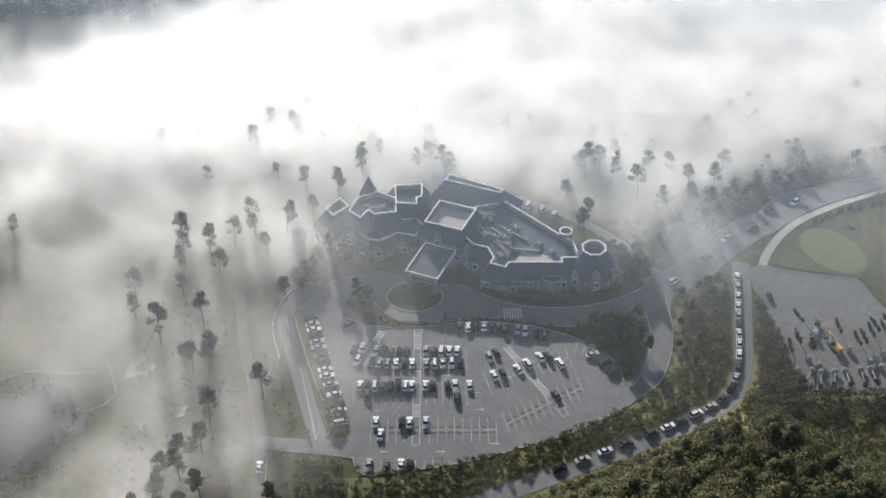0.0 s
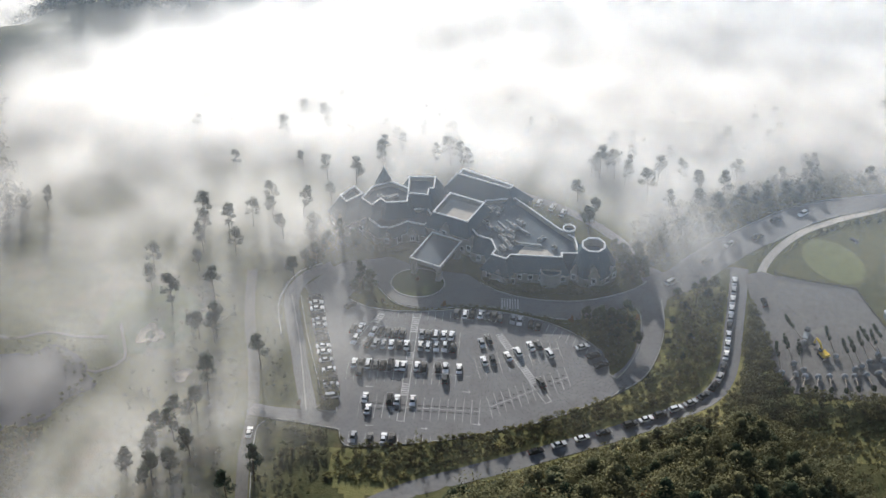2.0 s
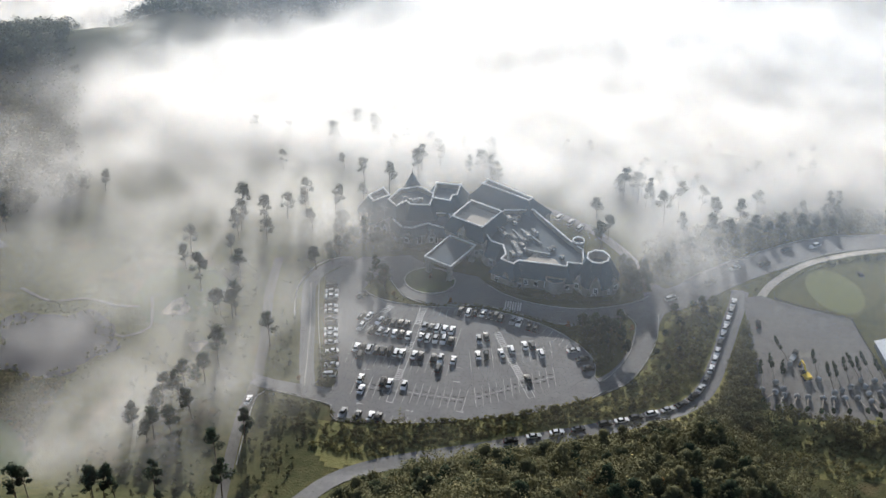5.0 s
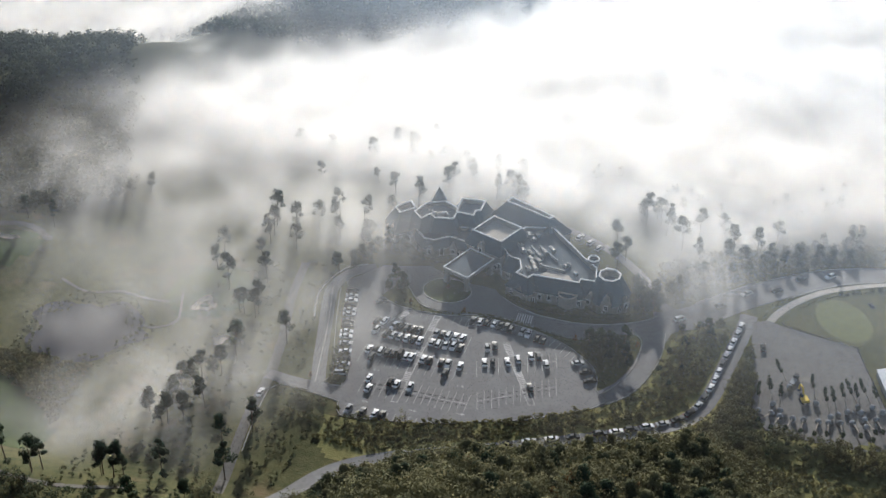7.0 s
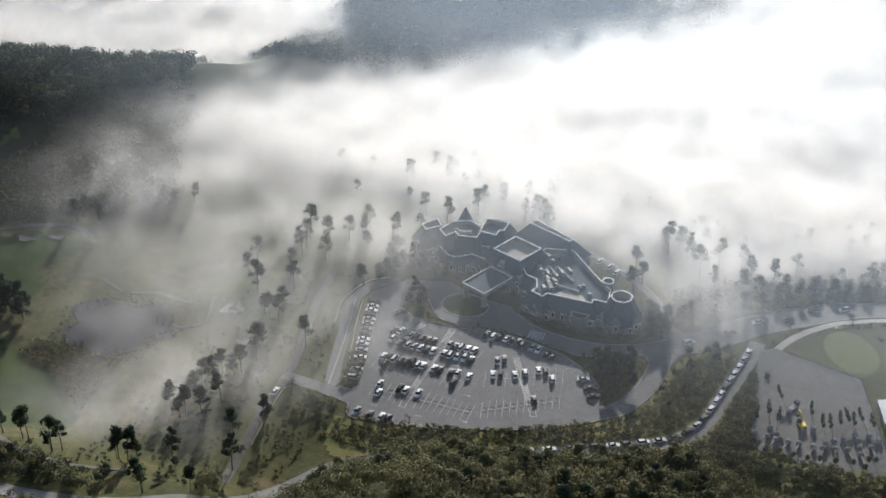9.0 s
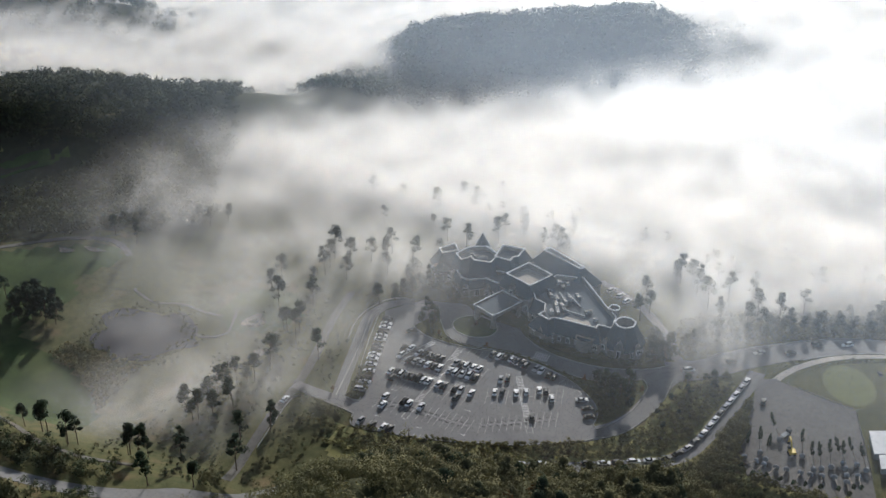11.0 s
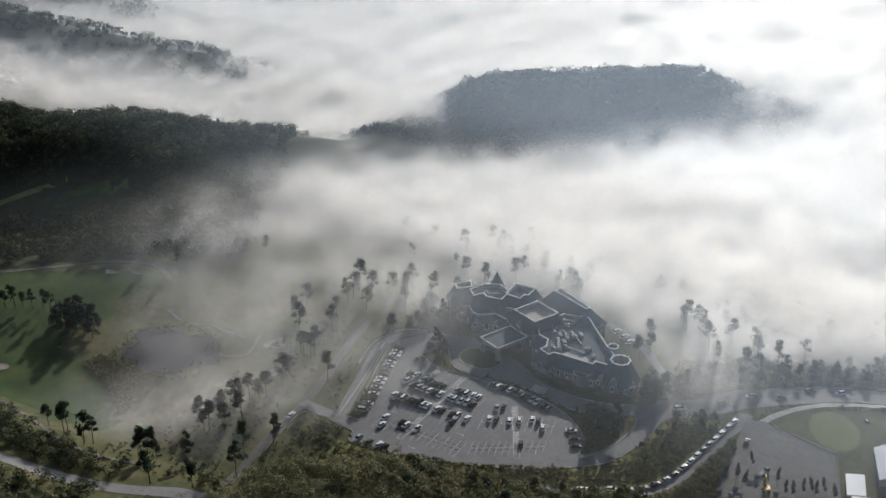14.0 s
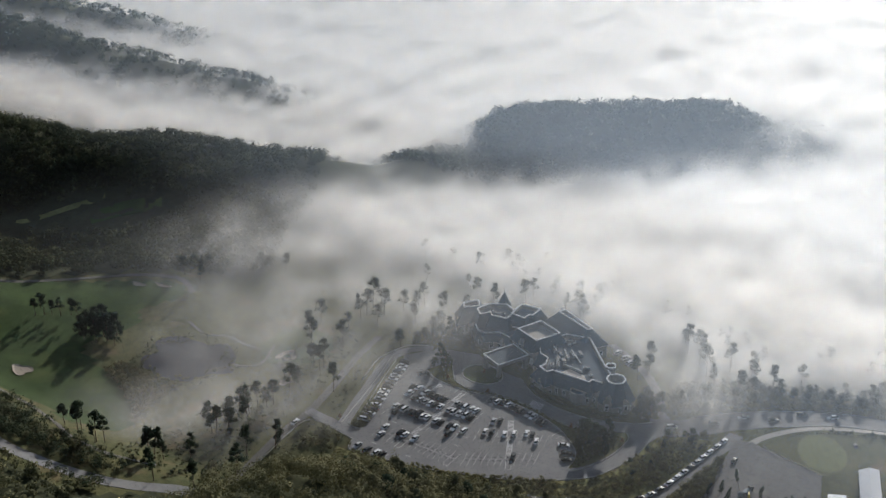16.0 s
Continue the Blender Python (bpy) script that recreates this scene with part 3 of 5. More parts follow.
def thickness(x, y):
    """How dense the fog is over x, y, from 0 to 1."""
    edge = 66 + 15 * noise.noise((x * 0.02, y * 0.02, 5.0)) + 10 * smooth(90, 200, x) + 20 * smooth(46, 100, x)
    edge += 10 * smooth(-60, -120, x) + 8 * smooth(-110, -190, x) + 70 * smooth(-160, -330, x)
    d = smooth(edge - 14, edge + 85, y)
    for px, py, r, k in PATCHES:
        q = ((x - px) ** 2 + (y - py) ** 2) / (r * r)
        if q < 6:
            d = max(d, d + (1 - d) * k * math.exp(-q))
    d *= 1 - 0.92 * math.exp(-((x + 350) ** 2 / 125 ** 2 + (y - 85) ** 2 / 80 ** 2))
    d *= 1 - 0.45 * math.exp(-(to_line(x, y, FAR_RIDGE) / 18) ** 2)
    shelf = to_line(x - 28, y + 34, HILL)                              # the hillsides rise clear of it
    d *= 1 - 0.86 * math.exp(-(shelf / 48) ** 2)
    # cut back on the near side, so the tint paints far fog brighter
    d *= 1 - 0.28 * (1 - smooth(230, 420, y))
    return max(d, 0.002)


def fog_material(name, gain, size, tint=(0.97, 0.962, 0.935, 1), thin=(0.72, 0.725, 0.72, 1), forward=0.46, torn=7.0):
    """A sheet of droplets: torn where it is thin, even and coloured whiter where it is thick, and brightest towards the
    sun.
    """
    m = bpy.data.materials.new(name)
    m.use_nodes = True
    nt = m.node_tree
    nt.nodes.remove(nt.nodes["Principled BSDF"])
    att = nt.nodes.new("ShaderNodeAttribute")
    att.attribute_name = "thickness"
    geo = nt.nodes.new("ShaderNodeNewGeometry")

    def op(kind, a, b, clamp=False):
        n = nt.nodes.new("ShaderNodeMath")
        n.operation, n.use_clamp = kind, clamp
        for i, v in enumerate((a, b)):
            if isinstance(v, (int, float)):
                n.inputs[i].default_value = v
            else:
                nt.links.new(v, n.inputs[i])
        return n.outputs[0]

    def billows(scale, detail, stretch):
        place, tex = nt.nodes.new("ShaderNodeMapping"), nt.nodes.new("ShaderNodeTexNoise")
        place.inputs["Scale"].default_value = stretch
        place.inputs["Rotation"].default_value = (0, 0, radians(-35))
        nt.links.new(geo.outputs["Position"], place.inputs[0])
        tex.inputs["Scale"].default_value, tex.inputs["Detail"].default_value, tex.inputs["Roughness"].default_value = scale, detail, 0.52
        tex.inputs["Distortion"].default_value = 0.35
        nt.links.new(place.outputs[0], tex.inputs["Vector"])
        return op("SUBTRACT", tex.outputs["Fac"], 0.5)

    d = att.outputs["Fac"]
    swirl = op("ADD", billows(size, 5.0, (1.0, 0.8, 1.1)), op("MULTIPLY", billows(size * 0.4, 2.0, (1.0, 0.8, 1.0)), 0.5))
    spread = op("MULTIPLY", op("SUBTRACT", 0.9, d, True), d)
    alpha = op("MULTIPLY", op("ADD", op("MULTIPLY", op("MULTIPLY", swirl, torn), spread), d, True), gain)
    # thin mist scatters once, thick fog many times: the brightness is painted as colour
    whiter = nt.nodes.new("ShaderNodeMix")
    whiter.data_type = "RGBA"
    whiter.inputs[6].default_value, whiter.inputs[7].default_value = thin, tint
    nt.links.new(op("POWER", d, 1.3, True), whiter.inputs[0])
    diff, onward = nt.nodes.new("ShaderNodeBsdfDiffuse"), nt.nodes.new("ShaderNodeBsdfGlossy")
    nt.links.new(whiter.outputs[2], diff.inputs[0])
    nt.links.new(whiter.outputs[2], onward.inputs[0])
    onward.inputs["Roughness"].default_value = 0.73
    # droplets scatter alike from every side, so the light does not depend on how a sheet lies
    for n, v in ((diff, (Vector((0, 0, 0.5)) + SUN_DIR * 0.6).normalized()), (onward, Vector((0, 0, 1)))):
        way = nt.nodes.new("ShaderNodeCombineXYZ")
        for k in range(3):
            way.inputs[k].default_value = v[k]
        nt.links.new(way.outputs[0], n.inputs["Normal"])
    body, clear, out = nt.nodes.new("ShaderNodeMixShader"), nt.nodes.new("ShaderNodeBsdfTransparent"), nt.nodes.new("ShaderNodeMixShader")
    body.inputs[0].default_value = forward
    nt.links.new(diff.outputs[0], body.inputs[1])
    nt.links.new(onward.outputs[0], body.inputs[2])
    nt.links.new(alpha, out.inputs[0])
    nt.links.new(clear.outputs[0], out.inputs[1])
    nt.links.new(body.outputs[0], out.inputs[2])
    nt.links.new(out.outputs[0], nt.nodes["Material Output"].inputs[0])
    return m


FOG_X, FOG_Y = [q - 60 for q in lines(8.0, 3800)], [q + 60 for q in lines(8.0, 3800) if q > -210]


@functools.lru_cache(None)
def fog_spot(x, y):
    """Thickness, bed and swell of the fog over x, y, the same for all its sheets."""
    far = 1 - 0.8 * smooth(250, 700, math.hypot(x, y))
    w = 3.4 * noise.fractal((x * 0.014 + 7, y * 0.014, 0.4), 1.0, 2.2, 3) * far
    return thickness(x, y), valley(x, y), w


def fog_layer(height, share, mat, roll, field=None, bed=None):
    verts, dens = [], []
    for y in FOG_Y:
        for x in FOG_X:
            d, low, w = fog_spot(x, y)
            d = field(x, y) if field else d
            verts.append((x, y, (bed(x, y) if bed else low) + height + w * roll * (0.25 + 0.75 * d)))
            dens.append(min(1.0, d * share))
    n = len(FOG_X)
    faces = [(j * n + i, j * n + i + 1, (j + 1) * n + i + 1, (j + 1) * n + i) for j in range(len(FOG_Y) - 1) for i in range(n - 1)]
    me = bpy.data.meshes.new("fog")
    me.from_pydata(verts, [], faces)
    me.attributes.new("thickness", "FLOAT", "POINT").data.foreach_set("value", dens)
    me.materials.append(mat)
    for p in me.polygons:
        p.use_smooth = True
    tagged(new("fog", me), "pale sheets of drifting morning fog and haze over the valley", "fog", "fog layers", "stuff")


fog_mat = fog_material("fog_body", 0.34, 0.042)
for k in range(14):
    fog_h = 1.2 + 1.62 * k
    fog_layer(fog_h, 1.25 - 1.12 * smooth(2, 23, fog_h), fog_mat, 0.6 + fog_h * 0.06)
# a blue-grey sheet added to veil clubhouse and car park as haze
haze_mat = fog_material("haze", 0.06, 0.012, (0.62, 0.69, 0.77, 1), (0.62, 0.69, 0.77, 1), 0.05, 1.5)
fog_layer(20.0, 0.9, haze_mat, 0.6, lambda x, y: max(0.001, smooth(-72, 20, y - 0.12 * x) * smooth(270, 130, math.hypot(x, y))), lambda x, y: 28 * smooth(90, 260, math.hypot(x, y)))
# a blue-tinted sheet added in place of the air's haze before the far hills
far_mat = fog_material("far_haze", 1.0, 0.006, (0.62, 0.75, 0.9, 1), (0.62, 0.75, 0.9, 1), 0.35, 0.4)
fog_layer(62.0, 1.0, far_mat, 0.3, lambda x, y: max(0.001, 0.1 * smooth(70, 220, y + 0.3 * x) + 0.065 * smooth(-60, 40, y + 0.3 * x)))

# ---- cars ----
def loft(bm, side, low, high, z_low, z_high):
    """A side profile (x, z) spread across the width, narrower towards the top."""
    def half(z):
        k = (z - z_low) / (z_high - z_low)
        return low + (high - low) * min(1, max(0, k))
    l = [bm.verts.new((x, half(z), z)) for x, z in side]
    r = [bm.verts.new((x, -half(z), z)) for x, z in side]
    bm.faces.new(l), bm.faces.new(r[::-1])
    ring_faces(bm, l, r)
    bmesh.ops.recalc_face_normals(bm, faces=bm.faces[:])


def car(kind, paint_mat, name, label):
    """A car along x, front at +x, standing at z = 0."""
    root = tagged(new(name), label, "car", "parked cars")
    k = {"sedan": 1.0, "suv": 1.16, "van": 1.3}[kind]
    long = {"sedan": 2.4, "suv": 2.35, "van": 2.5}[kind]
    hood = {"sedan": 0.92, "suv": 1.08, "van": 1.15}[kind]
    top = {"sedan": 1.45, "suv": 1.72, "van": 1.95}[kind]
    front = {"sedan": 1.05, "suv": 1.15, "van": 1.75}[kind]
    back = {"sedan": -1.72, "suv": -2.2, "van": -2.35}[kind]
    bm = bmesh.new()
    loft(bm, [(-long + 0.1, 0.3), (long - 0.1, 0.3), (long, 0.55), (long - 0.1, 0.72), (front + 0.1, hood), (back, hood + 0.06), (-long, hood), (-long - 0.03, 0.6)], 0.93, 0.86, 0.5, hood)
    bmesh.ops.bevel(bm, geom=bm.edges[:], offset=0.06, segments=2, affect="EDGES", clamp_overlap=True)
    part("body", bm, paint_mat, root)
    bm = bmesh.new()
    loft(bm, [(front + 0.05, hood - 0.04), (front - 0.72, top - 0.05), (back + (0.62 if kind == "sedan" else 0.4), top - 0.05), (back - 0.02, hood - 0.04)], 0.85, 0.58, hood, top)
    part("windows", bm, glass, root, "dark tinted car windows")
    bm = bmesh.new()
    x0, x1 = back + (0.6 if kind == "sedan" else 0.38), front - 0.7
    loft(bm, [(x0, top - 0.09), (x1, top - 0.09), (x1 - 0.12, top), (x0 + 0.12, top)], 0.62, 0.5, top - 0.09, top)
    bmesh.ops.bevel(bm, geom=bm.edges[:], offset=0.03, segments=2, affect="EDGES", clamp_overlap=True)
    part("roof", bm, paint_mat, root)
    for sx in (-1, 1):
        for sy in (-1, 1):
            w = new("wheel", WHEEL)
            w.parent, w.location = root, (sx * long * 0.62, sy * 0.82, 0.33)
    for sy in (-1, 1):
        for sx, mat, nm in ((1, lamp_white, "headlight"), (-1, lamp_red, "taillight")):
            bm = bmesh.new()
            box(bm, sx * long - 0.12, sx * long + 0.0, sy * 0.68 - 0.17, sy * 0.68 + 0.17, 0.6, 0.74)
            part(nm, bm, mat, root)
    return root


bm = bmesh.new()
bmesh.ops.create_cone(bm, cap_ends=True, segments=14, radius1=0.33, radius2=0.33, depth=0.22, matrix=Matrix.Rotation(math.pi / 2, 4, "X"))
WHEEL = bpy.data.meshes.new("wheel")
bm.to_mesh(WHEEL), bm.free()
WHEEL.materials.append(tyre_mat)

FLEET = []
for kind, i, word in (("sedan", 0, "white sedan"), ("sedan", 1, "silver sedan"), ("sedan", 2, "black sedan"), ("sedan", 3, "dark grey sedan"), ("suv", 0, "white sport utility car"), ("suv", 2, "black sport utility car"), ("suv", 3, "grey sport utility car"), ("van", 0, "white minivan"), ("van", 2, "black minivan")):
    FLEET.append(car(kind, car_paints[i], word.split()[-1] if kind != "suv" else "sport_utility_car", f"{word} standing on the grey asphalt"))
placed = set()
crng = random.Random(11)
WEIGHTS = [27, 18, 18, 14, 9, 8, 7, 3, 3]
QUEUED = [36, 18, 14, 10, 10, 5, 5, 3, 2]


def park(x, y, heading, z=0.1, pick=None, group="parked cars"):
    """heading: degrees of the car's nose from +x."""
    k = pick if pick is not None else crng.choices(range(9), QUEUED if group == "queued cars" else WEIGHTS)[0]
    m = pose(x, y, z, rz=heading)
    ob = FLEET[k] if k not in placed else copy_thing(FLEET[k], m)
    if k not in placed:
        placed.add(k)
        ob.matrix_basis = m
    ob["group"] = group
    return ob


def row(points, heading, spread=3, flip=0.25, **more):
    for x, y in points:
        park(x, y, heading + crng.uniform(-spread, spread) + (180 if crng.random() < flip else 0), **more)


row([(x, -0.4) for x in (-36.3, -33.8, -31.6, -25.2, -22.8, -20.4, -17.9, -15.4)], 88)
row([(-41.3, -0.4), (-38.8, 0.0), (-42.4, -5.9), (-39.8, -5.9)], 76)
row([(-48.1, 0.7), (-45.6, 1.4), (-46.8, -4.7)], 78)
row([(x, -6.2) for x in (-37.4, -34.7, -32.1, -29.6, -25.1, -22.5, -19.9, -17.1, -14.5)], 90)
row([(x, -16.1) for x in (-45.6, -43.3, -41.0, -38.5, -36.2, -33.8, -31.5, -29.6, -25.3, -23.0, -18.5, -16.1, -11.7)], 90)
row([(-15.7, -21.0), (-43.2, -19.6)], 90)
row([(-40.1, -31.5), (-38.6, -36.6), (-32.3, -31.4), (-30.0, -31.8), (-25.1, -31.9)], 90)
row([(-36.4, -48.9), (-32.2, -48.6), (-29.7, -48.6), (-41.5, -48.8)], 90)
row([(-5.1, -3.4), (-3.0, -1.3), (-3.9, -11.8), (-1.1, -11.4)], 106)
row([(3.7, -9.0), (6.8, -6.5), (10.9, -3.5), (13.3, -2.8), (17.0, -6.3), (14.6, -20.3)], 112)
row([(27.6, -2.4), (31.3, -6.4), (33.7, -10.7)], 25)
row([(-14.5, 10.6), (-11.6, 10.8), (-9.2, 11.4), (-6.4, 11.2), (-3.9, 10.7), (-1.8, 10.3), (0.3, 9.9), (4.5, 9.4), (6.8, 8.8), (10.6, 7.4), (13.0, 6.8)], 85)
row([(-63.4, 15.8), (-62.4, 12.8), (-61.7, 10.0), (-61.0, 7.0), (-60.2, 4.2), (-59.5, 1.5), (-58.4, -2.3), (-57.5, -5.2), (-56.7, -8.6), (-56.0, -11.4), (-54.7, -15.2), (-53.4, -19.7), (-52.1, -24.0), (-51.5, -26.6), (-51.0, -29.2), (-50.6, -31.8)], 14)
park(-50.8, 12.5, 40)
# the queue that waits on the narrow road, nose to tail
line = curve_points(QUEUE[:11], 0.5)
for x, y in ((80.2, 35.6), (79.6, 30.6), (79.0, 25.7), (78.2, 20.6), (77.4, 16.0), (76.6, 11.6), (75.7, 7.2), (74.9, 2.8), (73.7, -2.9), (71.9, -8.3), (70.1, -12.6), (68.2, -17.2), (65.0, -21.6), (61.0, -25.3), (56.0, -28.4), (51.2, -30.7), (46.6, -33.0), (41.8, -35.6), (33.4, -39.5), (27.0, -42.6), (20.4, -45.9), (13.6, -49.2)):
    i = min(range(len(line)), key=lambda q: (line[q].x - x) ** 2 + (line[q].y - y) ** 2)
    d = line[max(i - 1, 0)] - line[min(i + 1, len(line) - 1)]
    side = Vector((-d.y, d.x)).normalized()
    p = line[i] + side * 1.45
    park(p.x, p.y, math.degrees(math.atan2(d.y, d.x)), land(p.x, p.y) + 0.14, group="queued cars")
for x, y, h in ((71.5, 46.4, 45), (80.1, 57.0, 225), (91.0, 62.8, 43), (99.0, 75.5, 40), (110, 82, 222), (58.2, 33.5, 40)):
    park(x, y, h, land(x, y) + 0.13, group="cars on the road")
park(89.2, 24.9, 95, 0.32)
park(125.4, 63.5, 120, land(125.4, 63.5) + 0.1)
park(-73.2, -49.4, 92, land(-73.2, -49.4) + 0.12, group="cars on the road")
for x, y in ((11.5, 78.5), (16.5, 75.5), (20.5, 72.0)):
    park(x, y, 70, land(x, y) + 0.1, 4)

# ---- painted markings, kerbs, greens and bunkers ----
def dashes(name, segs, width, z, label, parent=None):
    """Painted lines: (x0, y0, x1, y1) each, as thin raised films."""
    verts, faces = [], []
    for x0, y0, x1, y1 in segs:
        d = Vector((x1 - x0, y1 - y0)).normalized() * width / 2
        n, b = Vector((-d.y, d.x)), len(verts)
        for px, py, s in ((x0, y0, 1), (x1, y1, 1), (x1, y1, -1), (x0, y0, -1)):
            verts.append((px + n.x * s, py + n.y * s, z if z is not None else land(px, py) + 0.15))
        faces.append((b, b + 3, b + 2, b + 1))
    me = bpy.data.meshes.new(name)
    me.from_pydata(verts, [], faces)
    me.materials.append(paint)
    me.update()
    return tagged(new(name, me), label, "road marking", kind="structure")


PZ = 0.108
bays = []
for y0, y1 in ((2.0, -3.2), (-3.4, -8.6), (-13.6, -18.6), (-18.8, -23.8)):
    bays += [(x, y0, x, y1) for x in [-47.5 + 2.5 * i for i in range(15)] if not -30.2 < x < -25.8]
for y0, y1 in ((-29.4, -34.2), (-34.5, -39.4)):
    bays += [(x, y0, x, y1) for x in [-41.5 + 2.5 * i for i in range(16)] if not -30.2 < x < -25.8]
bays += [(x, -46.0 + 0.01 * x, x, -50.6) for x in [-43.0 + 2.5 * i for i in range(12)]]
bays += [(-46, -3.3, -12, -3.3), (-46, -18.7, -8, -18.7), (-41.5, -34.35, -4, -34.35)]
for (ax, ay), (bx, by), n in (((-1, -32.2), (23, -16.6), 11), ((-6, -14.8), (20, -3.0), 11)):
    for i in range(n + 1):
        cx, cy = ax + (bx - ax) * i / n, ay + (by - ay) * i / n
        bays += [(cx - 1.2, cy + 4.6, cx, cy + 0.2), (cx, cy - 0.2, cx + 1.2, cy - 4.6)]
    bays.append((ax, ay, bx, by))
bays += [(-34 + 2.5 * i, 12.2 - 0.1 * abs(i - 6), -34 + 2.5 * i, 7.6) for i in range(20)]
bays += [(17 + 2.2 * i, 9.2 - 1.7 * i, 15.6 + 2.2 * i, 5.0 - 1.7 * i) for i in range(7)]
dashes("bay_lines", bays, 0.13, PZ, "white painted parking bay lines on asphalt")


def walkway(name, a, b, width, bars):
    a, b = Vector(a), Vector(b)
    d = (b - a).normalized()
    n = Vector((-d.y, d.x)) * width / 2
    segs = [(*(a + n), *(b + n)), (*(a - n), *(b - n)), (*(a + n), *(a - n)), (*(b + n), *(b - n))]
    dashes(name + "_edge", segs, 0.22, PZ + 0.003, "white edge lines of a painted walkway")
    zebra = []
    for s, e in bars:
        k = s
        while k < e:
            p = a + d * k
            zebra.append((*(p + n * 0.92), *(p - n * 0.92)))
            k += 1.0
    if zebra:
        dashes(name + "_stripes", zebra, 0.5, PZ + 0.006, "white zebra stripes across the car park aisle")


walkway("walkway", (-28.0, 10.3), (-28.0, -40.4), 2.2, ((2.0, 9.5), (19.5, 24.8), (34.2, 39.6)))
walkway("walkway", (0.2, 2.2), (17.2, -28.6), 2.2, ((1.0, 9.0), (14.5, 26.0)))
walkway("walkway", (-39.5, 9.5), (-45.8, -5.4), 2.2, ((0.5, 5.0),))
dashes("forecourt_crossing", [(0.3 + 0.9 * i, 20.8, 0.6 + 0.9 * i, 15.6) for i in range(7)], 0.5, 0.125, "white zebra crossing on the forecourt")
arrows = []
for x, y, s in ((-20, -11, 1), (-38, -26, -1), (-10, -26, 1), (-22, -43, 1), (-36, -43, -1), (8, -14.5, 1), (-6, -40, 1)):
    arrows += [(x, y, x + 2.6 * s, y), (x + 2.6 * s, y, x + 1.8 * s, y + 0.5), (x + 2.6 * s, y, x + 1.8 * s, y - 0.5)]
dashes("lane_arrows", arrows, 0.2, PZ + 0.004, "white painted lane arrows on asphalt")
stops = tagged(new("wheel_stops"), "dark rubber wheel stops between the bays", "wheel stop", kind="stuff")
verts = []
bm = bmesh.new()
for x in [-40.2 + 2.5 * i for i in range(15)]:
    for y in (-33.2, -35.6):
        box(bm, x - 0.55, x - 0.15, y - 0.09, y + 0.09, 0.1, 0.24), box(bm, x + 0.15, x + 0.55, y - 0.09, y + 0.09, 0.1, 0.24)
for i in range(11):
    cx, cy = -1 + 24 * (i + 0.5) / 11, -32.2 + 15.6 * (i + 0.5) / 11
    box(bm, cx - 0.7, cx + 0.1, cy + 1.0, cy + 1.2, 0.1, 0.24), box(bm, cx, cy * 0 + cx + 0.8, cy - 1.2, cy - 1.0, 0.1, 0.24)
part("rubber_stop", bm, tyre_mat, stops)

# kerbs
kerb([(-52, 16.6), (-45, 12.7), (-37, 11.5), (-27, 11.7), (-16.8, 13.3), (-7, 14.0), (1.7, 13.3), (11, 11.2), (19.7, 7.7), (27, 2.9), (33.3, -3.1), (36, -9.2), (36.2, -14), (38, -16.5), (42, -11), (46, -1), (47.2, 8), (47, 17), (44, 20.5)])
kerb([(-45.6, 27.5), (-39.3, 19.0), (-34.7, 15.0), (-24.1, 13.2), (-9, 16.0), (2.4, 15.0), (13.7, 12.4), (23.1, 11.6), (34.5, 14.0), (40.3, 17.8)])
kerb([(-7.6, 28.7), (-1.7, 24.8), (8, 21.6), (21.4, 20.9), (32.8, 23.1), (44.5, 28.7), (50, 33.7)])
kerb([(40.5, -20.3), (36, -25.2), (27, -30.7), (16.4, -36.7), (4.4, -41.2), (-9.1, -46), (-20, -48.8), (-33.7, -51.2), (-43.5, -51.9), (-46.4, -45.2)])
kerb([(-71.0, -5.5), (-75.4, 13.2), (-71.8, 28.6), (-64, 35)], 0.5)
kerb([(-57.6, -38.2), (-61.5, -21), (-65.6, -4), (-71.5, 16.6)], 0.5)
kerb([(-48.4, -36), (-48, -38.2), (-55, -37.2), (-53, -34), (-62.6, -4.3), (-68.5, 16.8)], 0.3)
kerb([(-46.4, -45.6), (-50, -44.8), (-60.7, -43.2), (-69, -42.8), (-71.3, -46), (-70.6, -58), (-67.5, -78)], 0.3)
kerb([(54.5, 24), (55, 11), (52.4, -3), (47.5, -14.5), (41, -21)], 0.3)
for s in (-1, 1):
    kerb([(p[0] + s * 0, p[1]) for p in ([(62, 45.5), (70, 54), (86, 69), (107, 88), (128, 101), (150, 110), (190, 122.8)] if s > 0 else [(95.6, 59.6), (116, 78), (135.5, 90), (154, 98), (191, 110.8)])], 0.3)
# the round island before the porch
island = regular(-29.2, 26.9, 1.0, 40)
island = [(-29.2 + (x + 29.2) * 9.3, 26.9 + (y - 26.9) * 7.7) for x, y in island]
slab("round_lawn", island, fairway_mat, 0.0, 0.2, 0.3, label="oval lawn island in the forecourt", category="lawn")
kerb(island, 0.5, 0.2, closed=True)
# practice green by the yard, rough bank with a low wall
SURROUND = [(95.5, 42.2), (98, 49), (101.8, 54.9), (111.1, 63.7), (118, 67), (124, 68), (130, 64), (134, 56.7), (131, 47), (123.5, 37.0), (121.3, 35.4), (108, 38.6)]
slab("green_surround", SURROUND, green_rim, 0.0, 0.16, 0.4, label="rough mown grass round the practice green", category="lawn")
inner = [(116.2 + 10.5 * math.cos(a), 50.5 + 12.0 * math.sin(a) - 3.5 * math.cos(a)) for a in (2 * math.pi * k / 36 for k in range(36))]
slab("practice_green", inner, green_mat, 0.0, 0.21, 0.3, label="smooth pale practice putting green", category="green")
fence = tagged(new("yard_fence"), "low dark rail fence between the yard and green", "fence")
